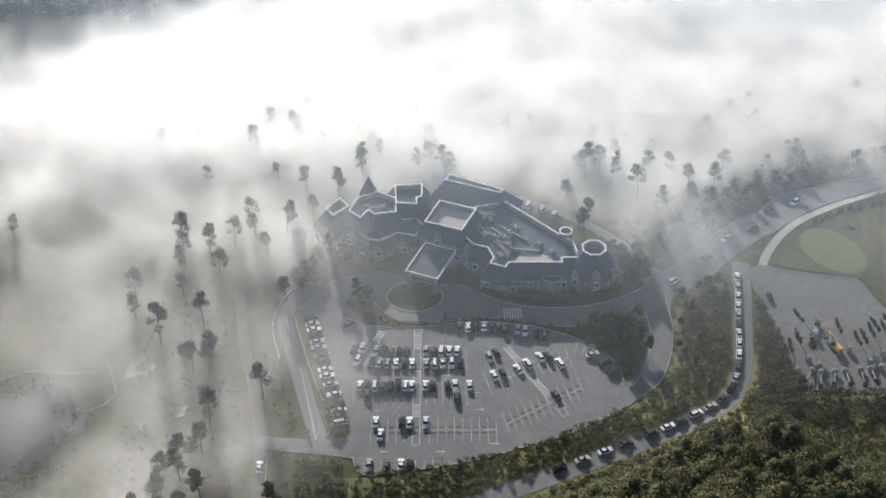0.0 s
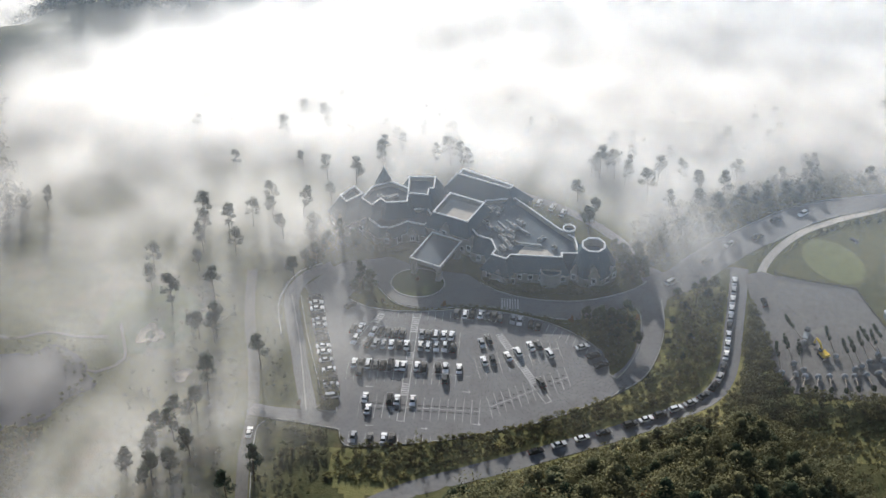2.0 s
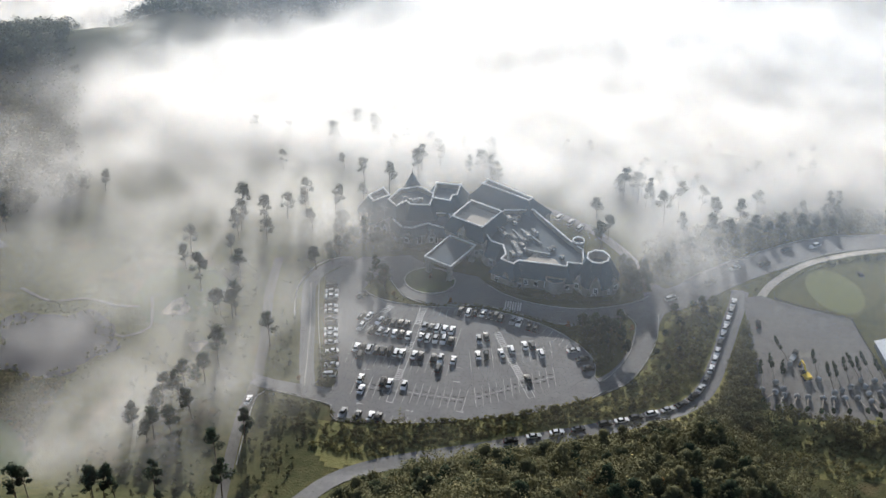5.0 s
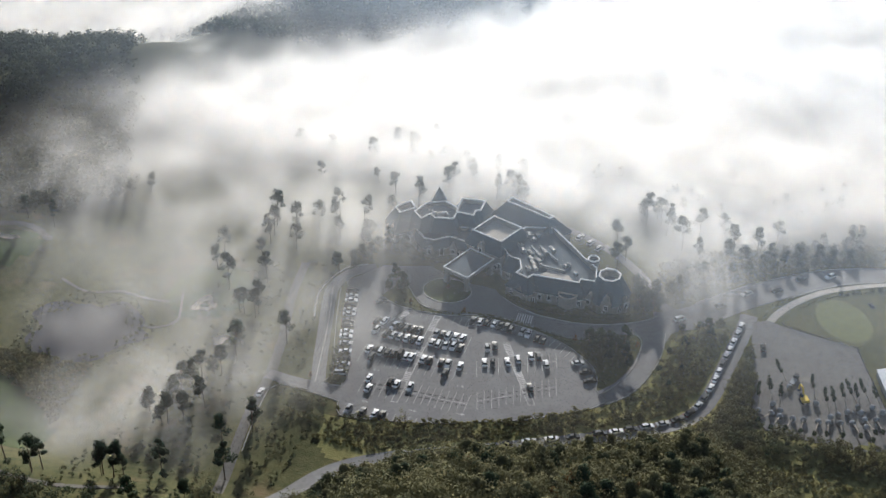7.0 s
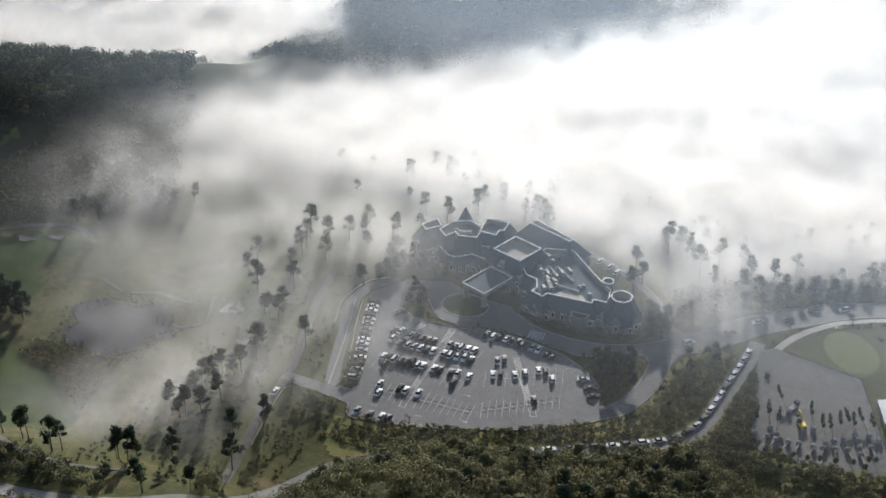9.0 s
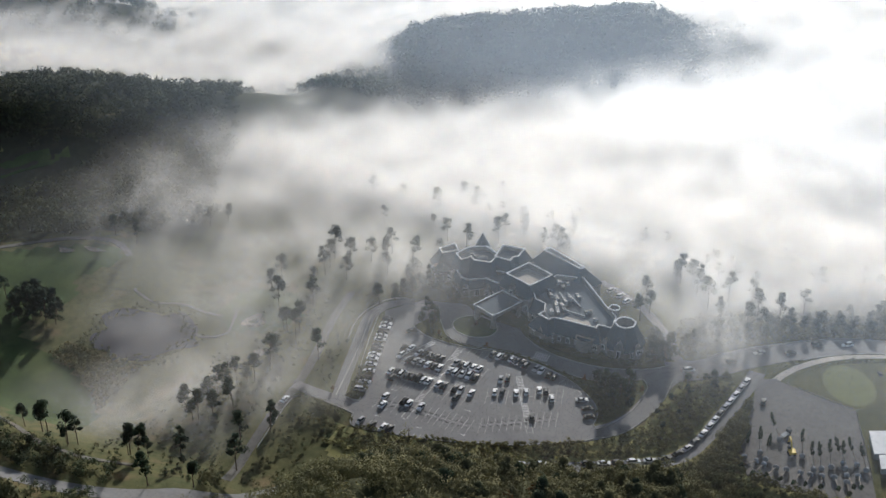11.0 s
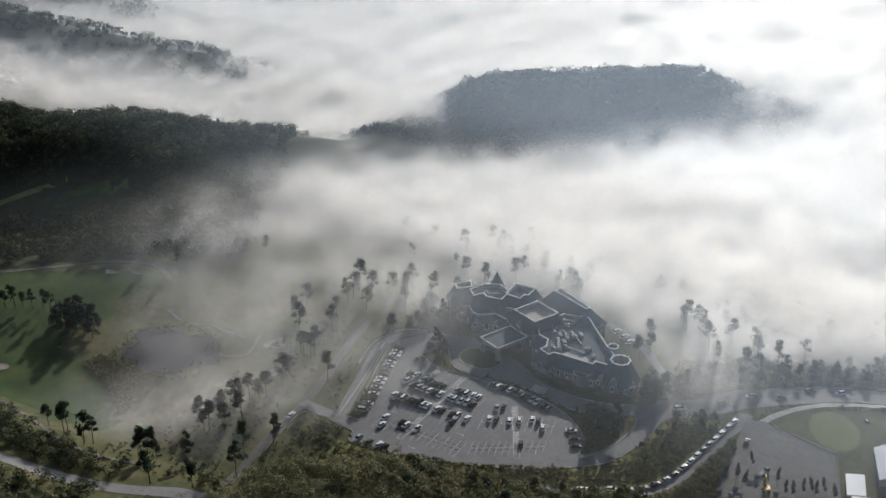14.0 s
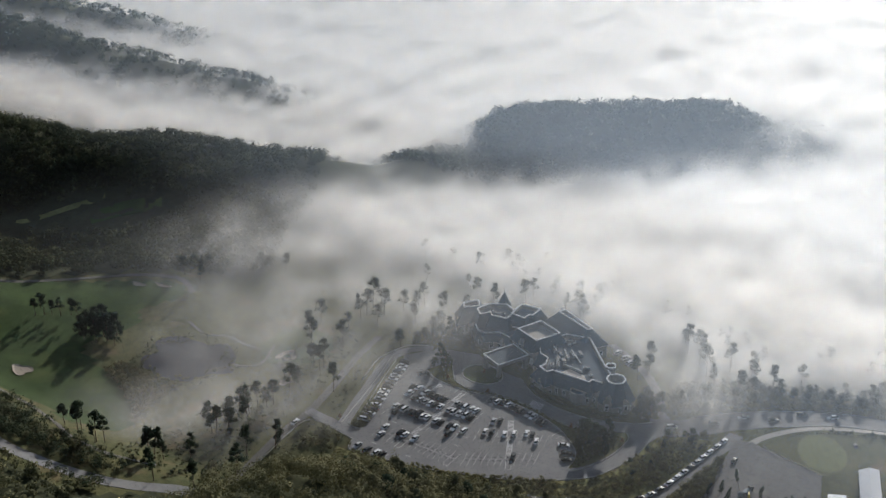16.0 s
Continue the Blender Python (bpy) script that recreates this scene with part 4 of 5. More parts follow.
wl = curve_points([(94.6, 42.5), (95.4, 40.7), (100, 39.2), (108, 37.7), (116, 36.3), (121.4, 34.9)], 1.5) + curve_points([(121.6, 34.5), (124.5, 25), (127.6, 16.6), (131, 6), (134, -4)], 1.5)
bm = bmesh.new()
box(bm, -0.06, 0.06, -0.06, 0.06, -0.3, 1.15, 0.01)
POST = bpy.data.meshes.new("post")
bm.to_mesh(POST), bm.free()
POST.materials.append(dark_metal)
for p in wl:
    o = new("post", POST)
    o.parent, o.location = fence, (p.x, p.y, land(p.x, p.y))
for low, high, wide in ((0.0, 0.3, 0.12), (0.5, 0.6, 0.04), (0.95, 1.05, 0.04)):
    bm = bmesh.new()
    rows = []
    for i, p in enumerate(wl):
        d = (wl[min(i + 1, len(wl) - 1)] - wl[max(i - 1, 0)]).normalized()
        s = Vector((-d.y, d.x)) * wide
        z = land(p.x, p.y)
        rows.append([bm.verts.new((p.x + e * s.x, p.y + e * s.y, z + h)) for e, h in ((-1, low), (-1, high), (1, high), (1, low))])
    for a, b in zip(rows, rows[1:]):
        for k in range(4):
            bm.faces.new((a[(k + 1) % 4], a[k], b[k], b[(k + 1) % 4]))
    part("rail" if low else "plinth", bm, dark_metal if low else lane_mat, fence)
# golf course to the west
FAIR = [(-292, -20), (-268, -4), (-223, 19), (-203, 23), (-199, 8), (-206, -6), (-196, -20), (-203, -46), (-176, -58), (-160, -64), (-140, -76), (-133, -86), (-141, -97), (-160, -99), (-183, -95), (-200, -97), (-225, -88), (-260, -60)]


def lawn(name, outline, mat, lift, label, category="fairway", step=4.0):
    """A mown area that follows the ground, cut to an outline."""
    xs, ys = [p[0] for p in outline], [p[1] for p in outline]
    line = [tuple(p) for p in curve_points(outline + [outline[0]], 4.0)]
    bm = bmesh.new()
    grid = {}
    nx, ny = int((max(xs) - min(xs)) / step) + 2, int((max(ys) - min(ys)) / step) + 2
    for i in range(nx + 1):
        for j in range(ny + 1):
            grid[i, j] = (min(xs) + (i - 0.5) * step, min(ys) + (j - 0.5) * step)
    vs = {}
    for i in range(nx):
        for j in range(ny):
            c = [(i, j), (i + 1, j), (i + 1, j + 1), (i, j + 1)]
            if inside(grid[i, j][0] + step / 2, grid[i, j][1] + step / 2, line):
                for k in c:
                    if k not in vs:
                        x, y = grid[k]
                        vs[k] = bm.verts.new((x, y, land(x, y) + lift))
                bm.faces.new([vs[k] for k in c])
    tagged(link(name, bm, mat, smooth_faces=True), label, category, kind="structure")


def inside(x, y, poly):
    odd, n = False, len(poly)
    for i in range(n):
        (ax, ay), (bx, by) = poly[i], poly[(i + 1) % n]
        if (ay > y) != (by > y) and x < (bx - ax) * (y - ay) / (by - ay) + ax:
            odd = not odd
    return odd


lawn("fairway", FAIR, fairway_mat, 0.12, "mown green fairway with long tree shadows")
lawn("putting_lawn", [(-122, -14), (-116, -12), (-109, -14), (-104, -23), (-97, -34), (-94.5, -42), (-101, -48), (-116, -47), (-121, -38), (-122.5, -28)], green_rim, 0.12, "pale mown green under drifting mist", step=1.5)
lawn("fairway", [(-130, 20), (-112, 24), (-100, 10), (-106, -6), (-124, -10), (-136, 4)], fairway_mat, 0.14, "mown green fairway under drifting mist", step=3.0)
for cx, cy, rx, ry in ((-208.5, -78, 5.5, 4.0), (-117, -1.8, 4.4, 4.6), (-101, -22.4, 3.0, 3.0), (-226, 12, 4.0, 2.0), (-214, 17, 5.0, 1.6)):
    bm = bmesh.new()
    c = bm.verts.new((cx, cy, land(cx, cy) + 0.12))
    mid, rim = [], []
    for k in range(20):
        a = 2 * math.pi * k / 20
        w = 1 + 0.22 * math.sin(3 * a + cx) + 0.1 * math.sin(5 * a)
        for f, h, out in ((0.75, 0.16, mid), (1.0, 0.5, rim)):
            x, y = cx + rx * w * f * math.cos(a), cy + ry * w * f * math.sin(a)
            out.append(bm.verts.new((x, y, land(x, y) + h)))
    for k in range(20):
        bm.faces.new((c, mid[k], mid[(k + 1) % 20]))
    ring_faces(bm, mid, rim)
    tagged(link("sand_bunker", bm, sand), "pale sand bunker with a scalloped rim", "bunker", "sand bunkers")
bm = bmesh.new()
pond = [bm.verts.new((-153 + 21 * (1 + 0.16 * math.sin(3 * a) + 0.1 * math.sin(7 * a + 1) + 0.05 * math.sin(13 * a)) * math.cos(a), -30 + 20 * (1 + 0.13 * math.sin(2 * a + 1) + 0.11 * math.sin(5 * a + 2) + 0.05 * math.sin(11 * a)) * math.sin(a), -4.7)) for a in (2 * math.pi * k / 90 for k in range(90))]
bm.faces.new(pond)
water = material("pond_water", (0.012, 0.015, 0.026), (0.022, 0.026, 0.042), 0.05, 0.6)
water.node_tree.nodes["Principled BSDF"].inputs["Specular IOR Level"].default_value = 0.12
tagged(link("pond", bm, water), "dark still pond half hidden by mist", "pond", kind="structure")
strip("cart_path", [(-215, -92), (-196, -100), (-170, -104), (-148, -110), (-132, -116), (-110, -117), (-92, -110)], 2.0, lane_mat, 0.14, label="worn golf cart path along the fairway", category="path")
strip("cart_path", [(-178, -2), (-164, -7), (-152, -3), (-140, -4.5), (-131, -3.6)], 1.2, lane_mat, 0.16, label="pale golf cart path above the pond", category="path")
strip("cart_path", [(-128.5, 3), (-126, -3), (-124, -8.2), (-122.4, -14), (-125, -18), (-130, -21), (-137, -19)], 1.1, lane_mat, 0.18, label="pale winding golf cart path by the green", category="path")
strip("far_lane", [(-330, -30), (-291, -21), (-262, 4), (-240, 18), (-214, 28), (-196, 20)], 3.2, lane_mat, 0.2, label="worn lane along the far side of the fairway", category="path")

lawn("forest_floor", [(-560, -140), (-420, -110), (-330, -24), (-291, -14), (-262, 11), (-240, 25), (-214, 38), (-190, 110), (-165, 180), (-120, 300), (-40, 370), (-5, 420), (-40, 480), (-130, 470), (-220, 400), (-245, 320), (-250, 260), (-330, 250), (-460, 215), (-570, 200)], forest_floor, 0.5, "dark floor of the forest on the ridge", "forest floor", 10.0)
lawn("forest_floor", [(-900, 215), (-690, 262), (-560, 262), (-440, 262), (-372, 325), (-400, 380), (-520, 350), (-590, 440), (-670, 425), (-720, 360), (-900, 320)], forest_floor, 0.5, "dark floor of the forest on the far ridge", "forest floor", 12.0)
lawn("forest_floor", [(-66, -130), (-40, -96), (-14, -72), (12, -60), (40, -47), (62, -34), (84, -44), (120, -70), (190, -110), (190, -230), (-66, -230)], forest_floor, 0.25, "leaf-strewn dark floor of the bank wood", "forest floor", 5.0)

CLEARINGS = [([(-356, 42), (-347, 52), (-333, 72), (-325, 83)], 3.6), ([(-320, 66), (-310, 78), (-292, 96)], 9.0)]
strip("ridge_track", CLEARINGS[0][0], 4.2, meadow, 0.62, label="pale grassy track through the ridge forest", category="path")
strip("ridge_glade", CLEARINGS[1][0], 11.0, fairway_mat, 0.62, label="green glade in the ridge forest", category="clearing")
strip("back_lane", [(56, 37), (50.5, 41), (45.5, 50), (38, 60), (28, 70), (16, 79), (4, 86)], 4.0, asphalt_dark, 0.12, label="narrow lane round the back of the clubhouse")

lawn("forest_floor", [(-330, -230), (-64, -230), (-64, -130), (-84, -138), (-104, -146), (-150, -149), (-202, -139), (-330, -120)], forest_floor, 0.2, "dark leaf-strewn floor of the roadside wood", "forest floor", 5.0)

lawn("meadow", [(-48, -54), (-20, -50), (0, -44), (20, -36), (38, -24), (48, -15), (54.5, 0), (57, 20), (66, 30), (78, 30), (80, 0), (84, -18), (88, -20), (120, -18), (150, -12), (160, -40), (120, -46), (90, -44), (60, -38), (30, -50), (0, -62), (-40, -72)], meadow, 0.05, "golden-green rough meadow on the road bank", "meadow", 2.0)

# ---- trees and shrubs ----
ROADS = [([(50, 30), (58, 33.5), (66, 40), (76, 51), (92, 65.5), (112.5, 83.5), (132, 96), (152, 104.5), (190, 117), (260, 133)], 7.2), ([(54, 30), (51.5, 19), (50.8, 10), (48.6, -2.5), (44, -12.7), (37.5, -19.5)], 4.6),
         (QUEUE, 4.0), ([(-66, -100), (-70, -78), (-73, -58), (-74, -40), (-78, -18), (-82, -3), (-85, 10), (-88, 30)], 3.4), ([(-75, -38.5), (-60.7, -40.2), (-45, -43.5)], 3.4),
         ([(-56, -40), (-61, -24), (-66, -6), (-70, 8), (-71.5, 18), (-68, 28), (-60, 34)], 3.4), ([(56, 37), (50.5, 41), (45.5, 50), (38, 60), (28, 70), (16, 79)], 2.8), ([(88.8, 38), (93.2, 49.5), (103, 63.2), (114.8, 74), (142, 91.5), (190, 108)], 2.4)]
HOUSE = [(-66, 52), (-60, 50), (-50, 47), (-45, 43.5), (-32, 46), (-33, 31), (-21, 26), (-15, 33), (-8, 31), (0, 26.5), (14, 26), (26, 27), (38, 29), (41, 37), (30, 46), (24, 54), (8, 73), (-16, 86), (-32, 79), (-58, 74), (-67, 62)]


def free(x, y, gap=0.0):
    if inside(x, y, LOT) or inside(x, y, PLAZA) or inside(x, y, HOUSE) or inside(x, y, YARD) or inside(x, y, SURROUND) or inside(x, y, island):
        return False
    return all(to_line(x, y, l) > w + gap for l, w in ROADS)


def quads(centres, radii, per, size, rng, flat=1.0, hearts=None):
    """Leaf sprays: many small quads round each centre, shaded as the rounded clump that they make."""
    g = np.random.default_rng(rng.randrange(1 << 30))
    c, r = np.repeat(np.array(centres, float), per, 0), np.repeat(np.array(radii, float), per)
    n = len(c)
    unit = lambda q: q / np.linalg.norm(q, axis=1, keepdims=True)
    d = unit(g.normal(size=(n, 3)))
    p = c + d * np.array((1, 1, flat)) * (r * g.uniform(0.45, 1.0, n))[:, None]
    nrm = unit(d + g.normal(size=(n, 3)) * 0.5 + np.array((0, 0, 0.35)))
    u = unit(np.cross(nrm, g.normal(size=(n, 3))))
    v = np.cross(nrm, u) * (size * g.uniform(0.5, 1.0, n))[:, None]
    u = u * (size * g.uniform(0.6, 1.25, n))[:, None]
    verts = np.stack((p - u * 0.5 - v * 0.35, p + u * 0.1 - v * 0.55, p + u * 0.55 + v * 0.2, p - u * 0.1 + v * 0.5), 1).reshape(-1, 3)
    whole = 0.0
    if hearts is not None:
        whole = unit(p - np.repeat(np.array(hearts, float), per, 0)) * 0.8
    soft = unit(d * 0.9 + whole + nrm * 0.3 + np.array((0, 0, 0.2)))
    return verts.tolist(), np.arange(4 * n).reshape(-1, 4).tolist(), np.repeat(soft, 4, 0)


def mesh_of(name, verts, faces, mat, normals=None):
    me = bpy.data.meshes.new(name)
    me.from_pydata(verts, [], faces)
    me.materials.append(mat)
    me.update()
    if normals is not None:
        me.polygons.foreach_set("use_smooth", [True] * len(me.polygons))
        me.normals_split_custom_set_from_vertices(normals)
    return me


def trunk_mesh(h, r, lean, limbs, rng):
    """A tapered, slightly bent trunk with limbs to the given places."""
    verts, faces = [], []

    def tube(points, radii, n=6):
        base = len(verts)
        for p, q in zip(points, radii):
            for k in range(n):
                a = 2 * math.pi * k / n
                verts.append((p[0] + q * math.cos(a), p[1] + q * math.sin(a), p[2]))
        for i in range(len(points) - 1):
            for k in range(n):
                a, b = base + i * n + k, base + i * n + (k + 1) % n
                faces.append((a, b, b + n, a + n))
    axis = lambda t: (lean[0] * t * t, lean[1] * t * t, h * t - 0.5)
    tube([axis(t) for t in (0, 0.08, 0.3, 0.6, 0.85, 1.0)], [r * 1.5, r * 1.05, r * 0.85, r * 0.62, r * 0.38, r * 0.1])
    for c in limbs:
        t0 = min(0.92, max(0.25, (c[2] / h) * 0.82))
        a = axis(t0)
        mid = [(a[i] + c[i]) / 2 for i in range(3)]
        tube([a, mid, c], [r * 0.3, r * 0.2, r * 0.06], 4)
    return mesh_of("trunk", verts, faces, bark)


def tree(name, label, category, trunk, crown, group):
    root = tagged(new(name), label, category, group)
    for nm, me in (("trunk", trunk), ("crown", crown)):
        o = new(nm, me)
        o.parent = root
    return root


def pine(seed):
    rng = random.Random(seed)
    h = rng.uniform(9.0, 12.5)
    lean = (rng.uniform(-1.2, 1.2), rng.uniform(-1.2, 1.2))
    centres, radii = [], []
    for i in range(rng.randint(9, 13)):
        t = rng.uniform(0.52, 1.0) if i else 1.0
        a, q = rng.uniform(0, 6.28), (1.12 - t) * h * 0.33 * rng.uniform(0.35, 1.0) + 0.25
        centres.append((lean[0] * t * t + q * math.cos(a), lean[1] * t * t + q * math.sin(a), h * t))
        radii.append(rng.uniform(1.0, 1.75))
    v, f, soft = quads(centres, radii, 80, 0.56, rng, 0.55)
    return tree("pine_tree", "tall pine with a bare trunk and flat dark crown", "pine tree", trunk_mesh(h, 0.2, lean, centres[1:], rng), mesh_of("crown", v, f, pine_mat, soft), "scattered pines")


def oak(seed, mat=None, label="broad autumn tree with olive and brown leaves", small=1.0, name="oak_tree"):
    rng = random.Random(seed)
    h = rng.uniform(6.5, 9.0) * small
    centres, radii = [], []
    for i in range(22):
        a, t = rng.uniform(0, 6.28), rng.uniform(0.35, 0.95)
        q = h * 0.36 * math.sin(math.pi * min(1, t * 0.9 + 0.12)) * rng.uniform(0.35, 1.0)
        centres.append((q * math.cos(a), q * math.sin(a), h * t))
        radii.append(rng.uniform(0.8, 1.4) * small)
    v, f, soft = quads(centres, radii, 52, 0.5 * small, rng, 0.8, [(0, 0, h * 0.5)] * len(centres))
    return tree(name, label, "tree", trunk_mesh(h * 0.85, 0.19 * small, (rng.uniform(-0.5, 0.5), rng.uniform(-0.5, 0.5)), centres[:7], rng), mesh_of("crown", v, f, mat or leaf_mat, soft), "broadleaf trees")


def bare(seed):
    rng = random.Random(seed)
    h = rng.uniform(7, 9)
    centres = [(rng.uniform(-1.6, 1.6), rng.uniform(-1.6, 1.6), h * rng.uniform(0.5, 1.0)) for _ in range(12)]
    v, f, soft = quads(centres, [0.8] * 12, 5, 0.4, rng, 0.8)
    return tree("bare_tree", "thin tree that has lost most leaves", "tree", trunk_mesh(h, 0.13, (0.3, 0.2), centres, rng), mesh_of("crown", v, f, dry_mat, soft), "bare trees")


used_proto = set()
trng = random.Random(21)


def plant(protos, x, y, scale=None, sink=0.15):
    ob = trng.choice(protos)
    s = scale or trng.uniform(0.8, 1.2)
    m = pose(x, y, land(x, y) - sink, rz=trng.uniform(0, 360)) @ Matrix.Diagonal((s, s, s * trng.uniform(0.92, 1.1), 1))
    if ob.name in used_proto:
        made = copy_thing(ob, m)
        made.matrix_basis = m
        return made
    used_proto.add(ob.name)
    ob.matrix_basis = m
    return ob


PINES = [pine(100 + i) for i in range(6)]
OAKS = [oak(200 + i) for i in range(6)]
RUSTS = [oak(300, rust_mat, "small tree with rust-red autumn leaves", 0.6, "maple_tree")]
DARKS = [oak(320 + i, pine_mat, "dense dark evergreen tree", 0.95, "evergreen_tree") for i in range(3)]
BARES = [bare(340 + i) for i in range(2)]

# single pines along the golf course and the slope, west to south
for x, y in ((-122, 21), (-112, 10), (-99, -5), (-93, -5), (-92, -24), (-89.5, -33), (-91, -42), (-96.5, -46), (-96, -52), (-102.5, -51), (-102, -58), (-88.5, -61), (-93, -68), (-98, -70), (-107.5, -65), (-68, -68), (-73.5, -79),
             (-120, -110), (-134, -109), (-145.5, -108), (-103, -103.5), (-99, -104), (-85.5, -98), (-67, -92), (-137, -108.5), (-122.5, -112), (-69.6, -113), (-82, -121)):
    plant(PINES, x, y, trng.uniform(1.0, 1.3))
    if trng.random() < 0.45:
        plant(PINES + DARKS, x + trng.uniform(-4, 4), y + trng.uniform(-4, 4), trng.uniform(0.6, 0.95))
for x, y in ((-109, 44), (-108, 33), (-93, 57), (-86, 60), (-87, 66), (-124, 32), (-110, 50), (-101, 52), (-98.5, 16), (-75, -21), (-72, 25), (-80, 48), (-112, 58), (-75, 62), (-96, 40), (-66, 72), (-58, 82), (-70, 88)):
    plant(PINES, x, y, trng.uniform(0.95, 1.25))
# behind the clubhouse, tops out of the fog
for x, y in ((34.7, 103.5), (40.5, 105), (48, 118), (81, 89), (87, 83), (88, 107), (32, 66.8), (38, 112), (57, 100), (66, 104), (44, 96), (-30, 104), (-24, 108), (-19, 102), (-50, 100), (26, 82), (52, 84), (30, 60), (60, 74), (72, 90), (70, 78)):
    plant(PINES, x, y, trng.uniform(0.95, 1.3))
for _ in range(70):
    x, y = trng.uniform(-150, 190), trng.uniform(98, 190)
    if free(x, y, 3) and y > 70 + 0.5 * max(0, x - 40):
        plant(PINES, x, y, trng.uniform(0.7, 1.15))
# roadside wood north-east of the drive
n = 0
while n < 120:
    x, y = trng.uniform(52, 190), trng.uniform(44, 150)
    line_y = to_line(x, y, ROADS[0][0])
    if free(x, y, 1.5) and 7.5 < line_y < 26 and y > 0.62 * x + 4:
        plant(PINES if trng.random() < 0.45 else OAKS if trng.random() < 0.7 else BARES, x, y, trng.uniform(0.55, 1.0))
        n += 1
for _ in range(24):
    k = trng.uniform(0, 1)
    x, y = 90 + 85 * k + trng.uniform(-2, 2), 50 + 47 * k ** 0.8 + trng.uniform(-2, 2)
    if free(x, y, 0.8):
        plant(OAKS + BARES, x, y, trng.uniform(0.3, 0.5))
# islands and beds round the car park
for x, y, s in ((-47.5, 22, 0.8), (-50, 20, 0.7), (-44.5, 20, 0.62), (-46, 25, 0.7), (-67, 30, 0.7), (-66, 36, 0.8), (-64, 40, 0.75), (-70, 36, 0.7), 
                (43, 35, 0.9), (46, 38, 0.85), (44, 42, 0.8), (47.5, 43, 0.75), (41.5, 45, 0.85), (50, 40, 0.6), (39, 50, 0.7), (48, 36, 0.8), (45, 33, 0.7), (42, 40, 0.9), (47, 47, 0.8), (-54, 47.5, 0.6), (-52, 44.5, 0.65), (-49, 43.5, 0.6), (-58, 46, 0.8), (-63, 45, 0.8), (-69, 48, 0.9), (-70, 54, 0.9), (-44, 42.5, 0.5)):
    plant(DARKS if trng.random() < 0.8 else PINES, x, y, s * trng.uniform(1.1, 1.35))
    if trng.random() < 0.7:
        plant(DARKS, x + trng.uniform(-2.2, 2.2), y + trng.uniform(-2.2, 2.2), s * trng.uniform(0.7, 1.0))
for x, y, s in ((28.9, 10.8, 0.9), (32.5, 9.2, 1.15), (35, 6.5, 1.2), (37.2, 10.5, 1.0), (39.3, 8, 1.0), (35, 3, 0.8), (41, 13, 0.8), (31, 8, 0.6), (37.5, 4.5, 0.95)):
    plant(OAKS[:3] + DARKS, x, y, s)
for x, y, s in ((43.5, 2.5, 0.85), (45.2, -0.5, 0.7), (39.5, -0.5, 0.75), (42, 8, 0.9), (33.5, 6, 0.9), (37, 7.5, 1.0)):
    plant(PINES, x, y, s)
for x, y in ((-29.2, 28.2),):
    plant(RUSTS, x, y, 0.5)
for x, y in ((-19, 15.2), (-40, 15.5), (46, 13), (-60, -36), (24, 10.2)):
    plant(RUSTS, x, y, trng.uniform(0.4, 0.6))
for x, y in ((-20.5, -51.5), (63, 13), (66, 22)):
    plant(BARES, x, y, 1.0)
# big trees by the drive and the bank
for x, y, s in ((70.5, 26, 0.7), (69, 30, 0.75), (73, 33, 0.7), (62, 18, 0.6), (66, 30, 0.6), (60, 26.5, 0.65), (55.5, 1, 0.5), (57.5, 12.5, 0.5), (63, 4, 0.4), (60, -6, 0.45)):
    plant(OAKS + DARKS, x, y, s)
# grove on the far fairway
for x, y, s in ((-210, -40, 1.1), (-205, -37, 1.2), (-200, -36, 1.1), (-196, -38, 1.2), (-207, -33, 1.0), (-203, -31, 1.0), (-193, -34, 0.9), (-199, -42, 0.9), (-213, -35, 1.0), (-208, -29, 1.1), (-197, -31, 1.1), (-190, -39, 0.9), (-206, -43, 0.8), (-213, -29, 0.9)):
    plant(DARKS, x, y, s * 1.4)
for x, y in ((-243, -40), (-240, -37), (-237, -35), (-233, -33), (-229, -30), (-222, -32), (-246, -34), (-224, 38), (-215, 42), (-208, 46), (-186, 62), (-180, 60), (-174, 66), (-214, 33), (-200, 30)):
    plant(PINES, x, y, trng.uniform(0.7, 1.0))
# the wooded bank below the camera: single trees where they stand nearest
count = 0
for _ in range(4000):
    if count >= 260:
        break
    x, y = trng.uniform(-30, 105), trng.uniform(-128, -44)
    if land(x, y) > 5.5 and free(x, y, 1.0) and y < -25 - 0.2 * x:
        plant(OAKS if trng.random() < 0.86 else DARKS if trng.random() < 0.6 else RUSTS, x, y, trng.uniform(0.85, 1.35))
        count += 1


def woodland(name, label, spots, mat, height, per, size, seed, category="woodland"):
    """Distant or uncountable growth as one mesh: rounded crowns of leaf sprays."""
    rng = random.Random(seed)
    centres, radii, hearts = [], [], []
    for x, y in spots:
        h = height * rng.uniform(0.7, 1.25)
        z = land(x, y)
        for _ in range(3):
            centres.append((x + rng.uniform(-0.3, 0.3) * h, y + rng.uniform(-0.3, 0.3) * h, z + h * rng.uniform(0.35, 0.75)))
            radii.append(h * rng.uniform(0.28, 0.42))
            hearts.append((x, y, z + h * 0.35))
    v, f, soft = quads(centres, radii, per, size, rng, 0.8, hearts)
    tagged(new(name, mesh_of(name, v, f, mat, soft)), label, category, kind="stuff")


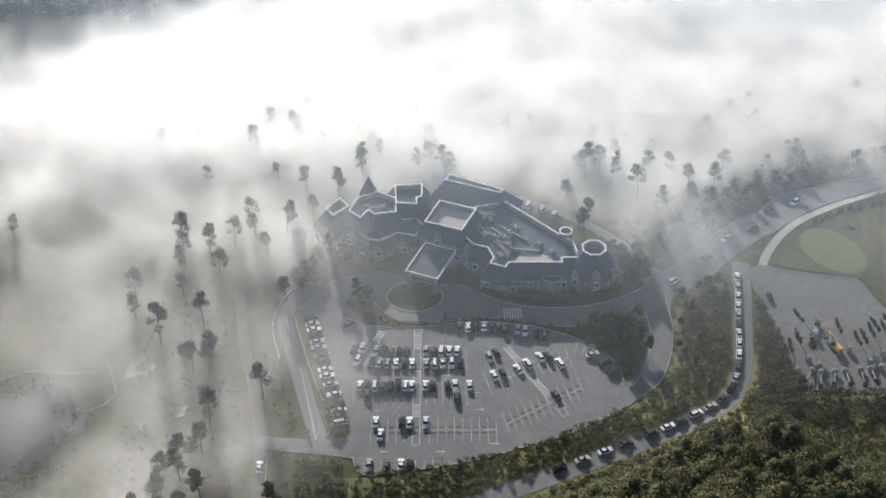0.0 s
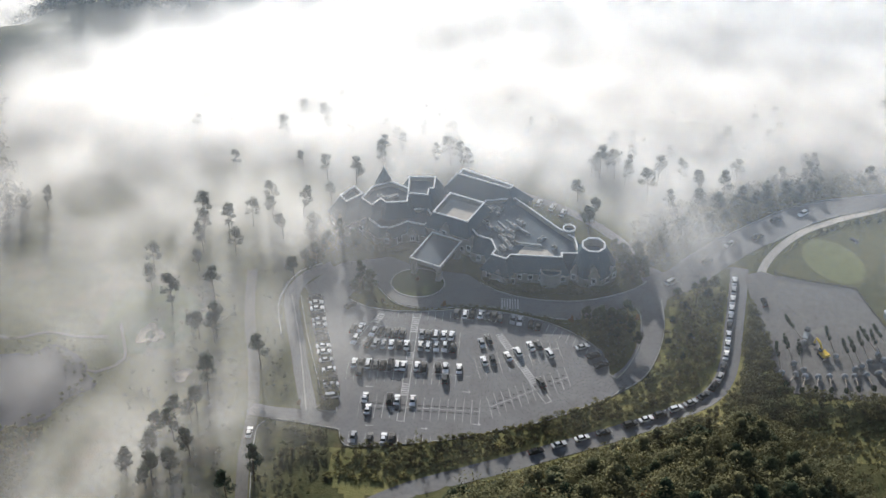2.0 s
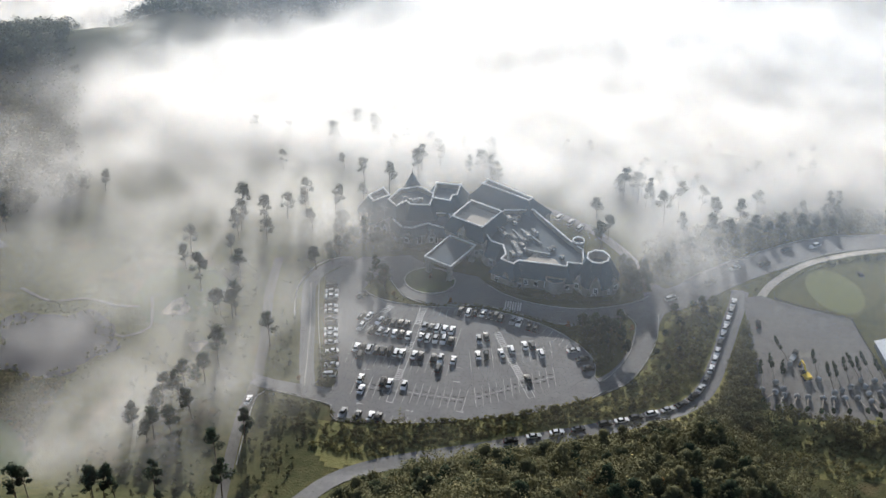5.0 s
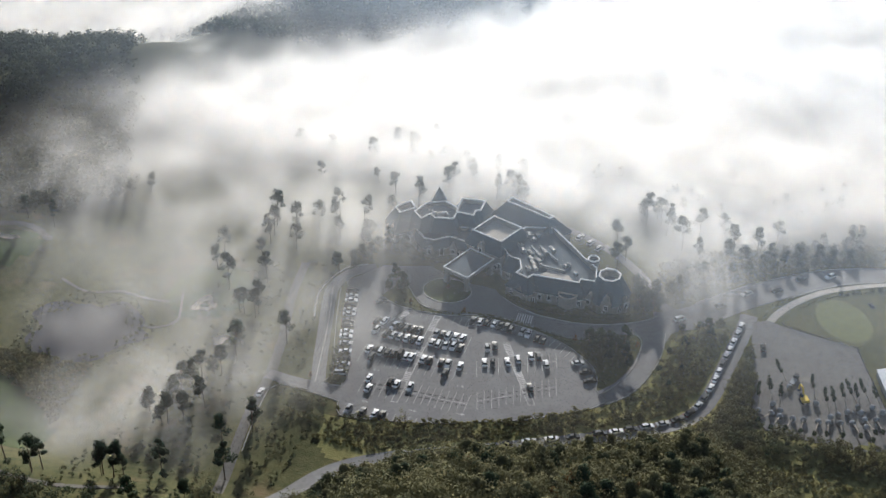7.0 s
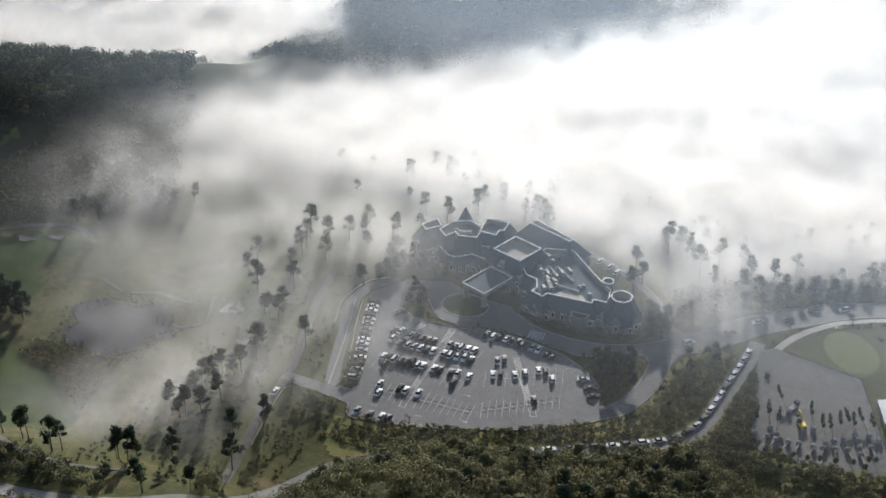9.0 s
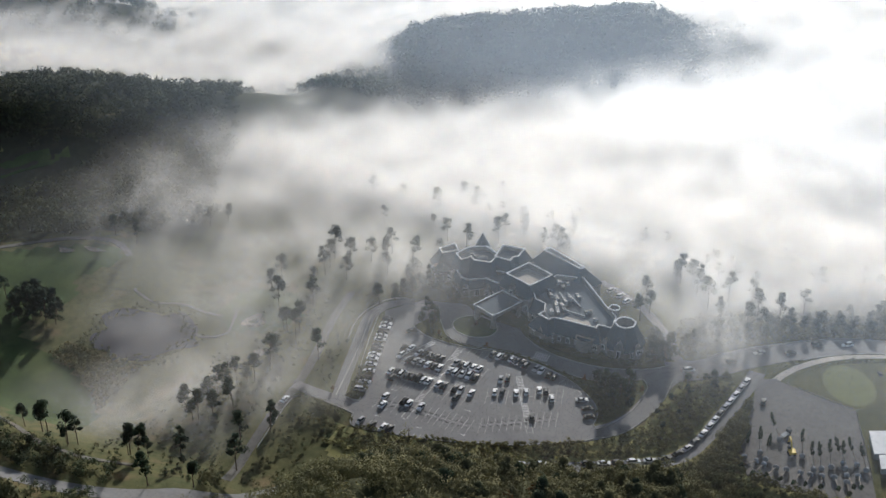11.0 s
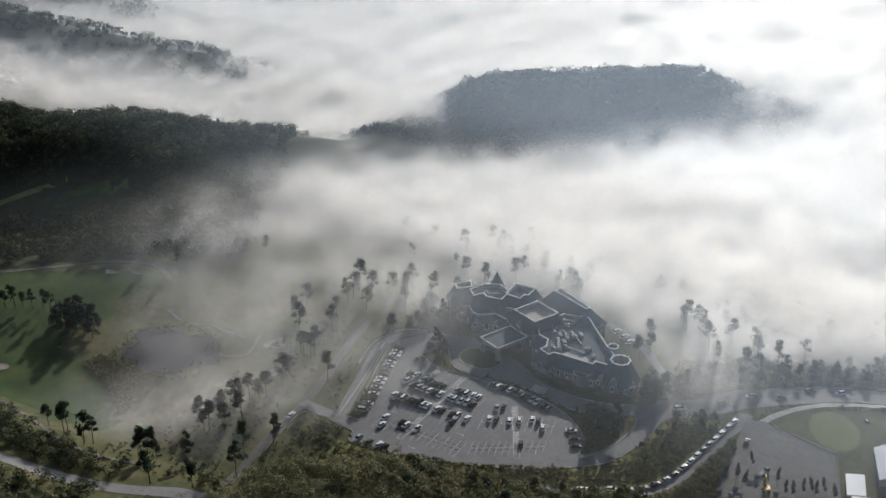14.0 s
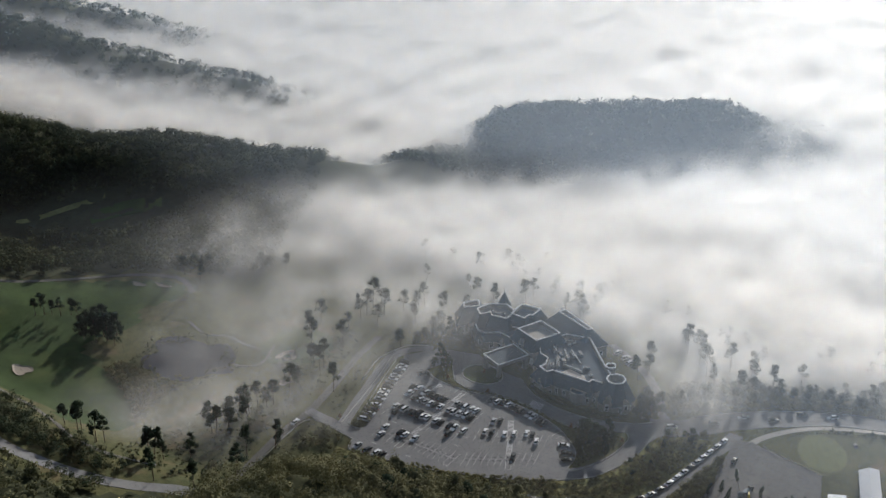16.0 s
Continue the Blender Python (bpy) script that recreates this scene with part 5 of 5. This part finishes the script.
def scatter(n, x0, x1, y0, y1, ok, seed):
    rng, out, tries = random.Random(seed), [], 0
    while len(out) < n and tries < n * 30:
        tries += 1
        x, y = rng.uniform(x0, x1), rng.uniform(y0, y1)
        if ok(x, y):
            out.append((x, y))
    return out


woodland("bank_woodland", "thick autumn woodland on the steep bank", scatter(1700, -70, 190, -195, -36, lambda x, y: (land(x, y) > 4.6 or (x > 60 and y < -36 - 0.35 * max(0, x - 80))) and free(x, y, 1.0), 31), leaf_mat, 8.6, 66, 0.62, 32)
woodland("ridge_woodland", "dark green forest on the misty ridge", scatter(4600, -560, -150, -120, 300, lambda x, y: min(to_line(x, y, RIDGE), to_line(x, y, SPUR)) < 165 and y > 0.62 * (x + 291) - 12 and not inside(x, y, FAIR) and x + 0.5 * y < -150 and (y > -20 or x < -320) and all(to_line(x - 5, y + 7, l) > 11 + w / 2 for l, w in CLEARINGS), 33), hill_leaf, 8.5, 22, 1.25, 34)
woodland("hill_woodland", "dark blue-green forest on a distant hill", scatter(2200, -290, 0, 215, 500, lambda x, y: to_line(x, y, HILL) < 62, 35), pine_mat, 8.0, 14, 1.5, 36)
woodland("far_woodland", "dark forest on a far ridge above the fog", scatter(1200, -900, -380, 200, 440, lambda x, y: min(to_line(x, y, FAR_RIDGE), to_line(x, y, FAR_KNOLL)) < 38, 37), pine_mat, 8.0, 10, 1.9, 38)
woodland("west_woodland", "mixed autumn wood beside the fairway", scatter(800, -300, -90, -215, -98, lambda x, y: free(x, y, 2.0) and not inside(x, y, FAIR) and y < -119 + 0.0 * x, 39), leaf_mat, 6.0, 22, 0.95, 40)
woodland("roadside_wood", "small autumn wood between path and road", scatter(330, -230, -92, -142, -98, lambda x, y: free(x, y, 0.5) and y < -106 - 0.16 * max(0, x + 170) - 0.02 * max(0, -x - 170) and to_line(x, y, QUEUE) > 4 and to_line(x, y, [(-215, -92), (-196, -100), (-170, -104), (-148, -110), (-132, -116), (-110, -117), (-92, -110)]) > 3, 73), leaf_mat, 5.2, 30, 0.6, 74)
woodland("pond_rushes", "brown rushes round the edge of the pond", [(-153 + 21.5 * math.cos(a) * k, -30 + 20.5 * math.sin(a) * k) for a, k in ((i * 0.045, 0.98 + 0.16 * math.sin(i * 2.3) + 0.1 * math.sin(i * 0.31)) for i in range(140))], shrub_mat, 1.6, 9, 0.5, 76, "rushes")
woodland("scrub", "olive and brown scrub on the bank", scatter(760, -62, 92, -60, 32, lambda x, y: free(x, y, 0.6) and (x > 52 or y < -20) and land(x, y) < 12, 41), shrub_mat, 2.2, 26, 0.42, 42, "shrubs")
woodland("hedge", "dark clipped shrubs along the kerb", [(p.x + random.Random(i).uniform(-0.5, 0.5), p.y + random.Random(i + 900).uniform(-0.5, 0.5)) for i, p in enumerate(curve_points([(-43, 16), (-36, 13.2), (-27, 12.6), (-16.8, 14.6), (-9, 15.2), (1.7, 14.2), (12, 12.0), (20, 9.6), (27, 8), (33, 4), (37, -3), (38.5, -11)], 1.3))], shrub_mat, 1.3, 14, 0.4, 44, "hedge")
woodland("yard_thicket", "tall dark thicket beside the yard", scatter(420, 76, 93, -40, 34, lambda x, y: free(x, y, 0.5) and x > 79.5 - max(0, -y - 5) * 0.1 and x < 88.5 + max(0, -y - 20) * 0.4, 45), shrub_mat, 3.4, 26, 0.48, 46, "thicket")
woodland("yard_edge_growth", "dark green growth at the foot of the yard", scatter(260, 84, 150, -31, -16, lambda x, y: free(x, y, 0.3) and y < -18.5 + 0.12 * (x - 90), 47), shrub_mat, 3.6, 26, 0.55, 48, "thicket")
woodland("golf_scrub", "brown scrub and saplings on the golf course", scatter(420, -178, -128, -80, -8, lambda x, y: free(x, y, 1) and not inside(x, y, FAIR) and not (abs(x + 152) < 26 and abs(y + 24) < 24) and x < -150 + (y + 80) * -0.1 + 14, 49), shrub_mat, 1.9, 10, 0.55, 50, "shrubs")
woodland("west_scrub", "rough scrub between the lane and road", scatter(500, -118, -50, -115, 30, lambda x, y: free(x, y, 0.7) and random.Random(int(x * 50 + y * 7)).random() < 0.6, 51), shrub_mat, 1.5, 10, 0.5, 52, "shrubs")
woodland("north_scrub", "olive undergrowth along the road verge", scatter(1500, 45, 210, 35, 150, lambda x, y: free(x, y, 0.7) and to_line(x, y, ROADS[0][0]) < 34 and y > 0.6 * x, 53), shrub_mat, 2.0, 11, 0.6, 54, "shrubs")
woodland("verge_shrubs", "small shrubs on the grassy road verge", scatter(200, 88, 200, 44, 115, lambda x, y: free(x, y, 0.5) and to_line(x, y, ROADS[0][0]) < 15 and y < 0.62 * x + 2, 55), shrub_mat, 1.2, 10, 0.4, 56, "shrubs")
woodland("clubhouse_planting", "dark clipped planting under the clubhouse walls", [(p.x, p.y) for p in curve_points([(-62, 47), (-54, 46.5), (-47, 44), (-40, 43), (-34, 44)], 1.2) + curve_points([(-6, 29.5), (0, 25.8), (8, 24.6), (16, 24.4), (26, 24.8), (34, 26.4), (40, 30), (43, 36)], 0.9) + curve_points([(-4, 28.2), (6, 25.6), (20, 25.6), (36, 28.4)], 1.0)], shrub_mat, 2.6, 18, 0.5, 57, "planting")

woodland("bank_grass", "tall golden-green grass on the road bank", scatter(2000, -48, 76, -66, 26, lambda x, y: free(x, y, 0.3) and land(x, y) < 6 and (to_line(x, y, QUEUE) < 19), 61), dry_mat, 1.0, 9, 0.5, 62, "tall grass")
woodland("meadow_grass", "golden meadow grass below the yard", scatter(700, 84, 170, -44, -30, lambda x, y: free(x, y, 0.3), 63), dry_mat, 1.0, 9, 0.6, 64, "tall grass")
woodland("island_shrubs", "low olive shrubs on the grassy island", scatter(90, 26, 46, -16, 15, lambda x, y: free(x, y, 0.4), 71), shrub_mat, 1.5, 22, 0.4, 72, "shrubs")

# ---- the nursery yard: lifted trees with wrapped root balls, a digger, sheds ----
def lifted_tree(seed, crowned):
    """A lifted tree that leans far over: a wrapped root ball at the origin, its pale trunk along +x, a slender tied crown at the end."""
    rng = random.Random(seed)
    h = rng.uniform(9.5, 11.5) if crowned else rng.uniform(7.5, 9.0)
    rise = 3.4 if crowned else 1.3
    root = tagged(new("lifted_tree"), "lifted tree with tied slender crown and wrapped root ball" if crowned else "lifted tree lying down with pale trunk and wrapped root ball", "lifted tree", "lifted trees")
    bm = bmesh.new()
    bmesh.ops.create_uvsphere(bm, u_segments=18, v_segments=12, radius=1.1, matrix=Matrix.Translation((0, 0, 0.95)))
    for v in bm.verts:
        v.co.x = v.co.x * 0.8 if v.co.x > 0 else max(v.co.x, -0.75) * 0.85
        v.co.z += 0.05 * noise.noise(v.co * 2.0)
    part("root_ball", bm, burlap, root, "pale grey wrapped root ball")
    axis = lambda t: (0.3 + h * t, 0.25 * math.sin(2.2 * t), 1.1 + rise * t)
    verts, faces = [], []
    steps = (0, 0.25, 0.5, 0.75, 1.0)
    for t in steps:
        x, y, z = axis(t)
        r = 0.26 - 0.2 * t
        for k in range(7):
            a = 2 * math.pi * k / 7
            verts.append((x, y + r * math.cos(a), z + r * math.sin(a)))
    for i in range(len(steps) - 1):
        for k in range(7):
            a, b = i * 7 + k, i * 7 + (k + 1) % 7
            faces.append((a, b, b + 7, a + 7))
    o = new("trunk", mesh_of("trunk", verts, faces, pole_bark))
    o.parent = root
    cs, rs = [], []
    for i in range(14 if crowned else 8):
        t = rng.uniform(0.5 if crowned else 0.78, 1.03)
        w = math.sin(math.pi * min(1, max(0.1, (t - 0.42) / 0.64)))
        x, y, z = axis(t)
        cs.append((x, y + rng.uniform(-0.45, 0.45) * w, z + rng.uniform(-0.45, 0.35) * w))
        rs.append(0.35 + 0.45 * w)
    v, f, soft = quads(cs, rs, 40, 0.42, rng, 0.9)
    o = new("crown", mesh_of("crown", v, f, pine_mat, soft))
    o.parent = root
    return root


pole_bark = material("pale_bark", (0.2, 0.175, 0.15), (0.36, 0.32, 0.28), 1.2, 0.9)
LIFTED = {(kind, i): lifted_tree(400 + 3 * kind + i, kind) for kind in (0, 1) for i in range(3)}
lifted_used = set()
lrng = random.Random(8)


def lay(x, y, heading, kind):
    k = (kind, lrng.randrange(3))
    m = pose(x, y, 0.3, rz=heading)
    if k in lifted_used:
        copy_thing(LIFTED[k], m)
    else:
        lifted_used.add(k)
        LIFTED[k].matrix_basis = m


for x, y, h, k in ((99.9, 4.9, 120, 1), (95.3, -5.6, 103, 1), (97.9, -8.5, 93, 1), (109.2, -1.2, 101, 1), (114.4, -6.9, 105, 1), (116.7, -5.2, 107, 1), (119.6, -2.9, 104, 1), (124.2, -1.8, 105, 1), (90.9, -10.4, 94, 1), (95.3, -10.7, 236, 0), (98.1, -11.6, 252, 0), (102.3, -11.4, 253, 0), (105.8, -10.9, 263, 0), (110.6, -10.6, 262, 0), (113.9, -10.2, 266, 0), (117.6, -9.2, 275, 0), (121.6, -8.1, 288, 0), (125.4, -5.3, 294, 0),
                   (126, -9, 284, 0), (129, -4, 284, 0), (123.0, 1.0, 118, 1), (127.5, 2.0, 116, 1), (131, 0.5, 112, 1)):
    lay(x, y, h, k)
for key, ob in LIFTED.items():
    if key not in lifted_used:
        for c in list(ob.children):
            bpy.data.objects.remove(c)
        bpy.data.objects.remove(ob)
# excavator
digger = tagged(new("excavator"), "yellow tracked excavator working among lifted trees", "excavator")
for sy in (-1, 1):
    bm = bmesh.new()
    loft(bm, [(-1.7, 0.3), (-1.3, 0), (1.3, 0), (1.7, 0.3), (1.5, 0.75), (-1.5, 0.75)], 0.28, 0.28, 0, 1)
    bmesh.ops.translate(bm, verts=bm.verts[:], vec=(0, sy * 0.95, 0))
    part("track", bm, tyre_mat, digger)
bm = bmesh.new()
box(bm, -1.9, 1.0, -1.2, 1.2, 0.95, 1.9, 0.12)
part("engine_house", bm, yellow, digger)
bm = bmesh.new()
box(bm, 0.1, 1.5, 0.3, 1.2, 1.5, 2.8, 0.1)
part("cab", bm, glass, digger)
bm = bmesh.new()
loft(bm, [(0.8, 1.4), (1.4, 1.3), (3.4, 3.3), (5.0, 3.5), (4.9, 3.9), (3.1, 3.9)], 0.22, 0.22, 0, 1)
bmesh.ops.translate(bm, verts=bm.verts[:], vec=(0, -0.4, 0))
part("boom", bm, yellow, digger)
bm = bmesh.new()
loft(bm, [(4.7, 3.9), (5.1, 3.7), (5.6, 1.2), (5.3, 1.1)], 0.18, 0.18, 0, 1)
bmesh.ops.translate(bm, verts=bm.verts[:], vec=(0, -0.4, 0))
part("stick", bm, yellow, digger)
bm = bmesh.new()
loft(bm, [(5.2, 1.2), (5.8, 1.2), (5.6, 0.4), (4.9, 0.5)], 0.5, 0.5, 0, 1)
bmesh.ops.translate(bm, verts=bm.verts[:], vec=(0, -0.4, 0))
part("bucket", bm, dark_metal, digger)
digger.matrix_basis = pose(105.3, -0.5, 0.32, rz=118)
lorry = tagged(new("small_truck"), "small dark flatbed truck in the yard", "truck")
bm = bmesh.new()
box(bm, -2.4, 1.0, -0.9, 0.9, 0.6, 0.9, 0.04)
part("flatbed", bm, metal, lorry)
bm = bmesh.new()
box(bm, 1.1, 2.6, -0.9, 0.9, 0.5, 2.0, 0.12)
part("cab", bm, car_paints[3], lorry)
for sx in (-1.5, 1.8):
    for sy in (-0.8, 0.8):
        w = new("wheel", WHEEL)
        w.parent, w.location = lorry, (sx, sy, 0.33)
lorry.matrix_basis = pose(101.2, 9.2, 0.32, rz=70)


def shed(outline, eave, rise, label, mat):
    root = tagged(new("shed"), label, "shed")
    c = Vector((sum(p[0] for p in outline) / 4, sum(p[1] for p in outline) / 4))
    root.location = (c.x, c.y, land(c.x, c.y))
    loc = [(x - c.x, y - c.y) for x, y in outline]
    bm = bmesh.new()
    ring_faces(bm, loop(bm, loc, -0.5), loop(bm, loc, eave))
    part("wall", bm, metal, root)
    o = offset(loc, 0.35)
    bm = bmesh.new()
    a, b, cc, d = (Vector((*p, eave)) for p in o)
    r0, r1 = (a + b) / 2 + Vector((0, 0, rise)), (cc + d) / 2 + Vector((0, 0, rise))
    v = [bm.verts.new(q) for q in (a, b, cc, d, r0, r1)]
    for f in ((1, 2, 5, 4), (3, 0, 4, 5), (0, 1, 4), (2, 3, 5)):
        bm.faces.new([v[i] for i in f])
    bmesh.ops.recalc_face_normals(bm, faces=bm.faces[:])
    part("roof", bm, mat, root, "white sheet-metal roof")
    for k in range(1, 9):
        bm = bmesh.new()
        for side in ((a, d), (b, cc)):
            p = side[0].lerp(side[1], k / 9)
            q = r0.lerp(r1, k / 9)
            t = (side[1] - side[0]).normalized() * 0.05
            f = [bm.verts.new(w + Vector((0, 0, 0.03))) for w in (p - t, p + t, q + t, q - t)]
            bm.faces.new(f)
        part("roof_rib", bm, mat, root)


shed([(134.1, 24.0), (128.5, 21.4), (132.2, 9.5), (137.9, 12.2)], 2.8, 0.12, "low white site cabin with a flat roof", sheet_metal)
shed([(140.6, 11.5), (134.0, 9.1), (135.8, 2.0), (142.4, 4.6)], 2.8, 0.12, "low white site cabin beside the fence", sheet_metal)
shed([(139.5, 46.9), (133.3, 42.8), (140.2, 24.0), (146.5, 28.0)], 3.0, 1.3, "long white plastic-roofed shed with ribs", sheet_metal)
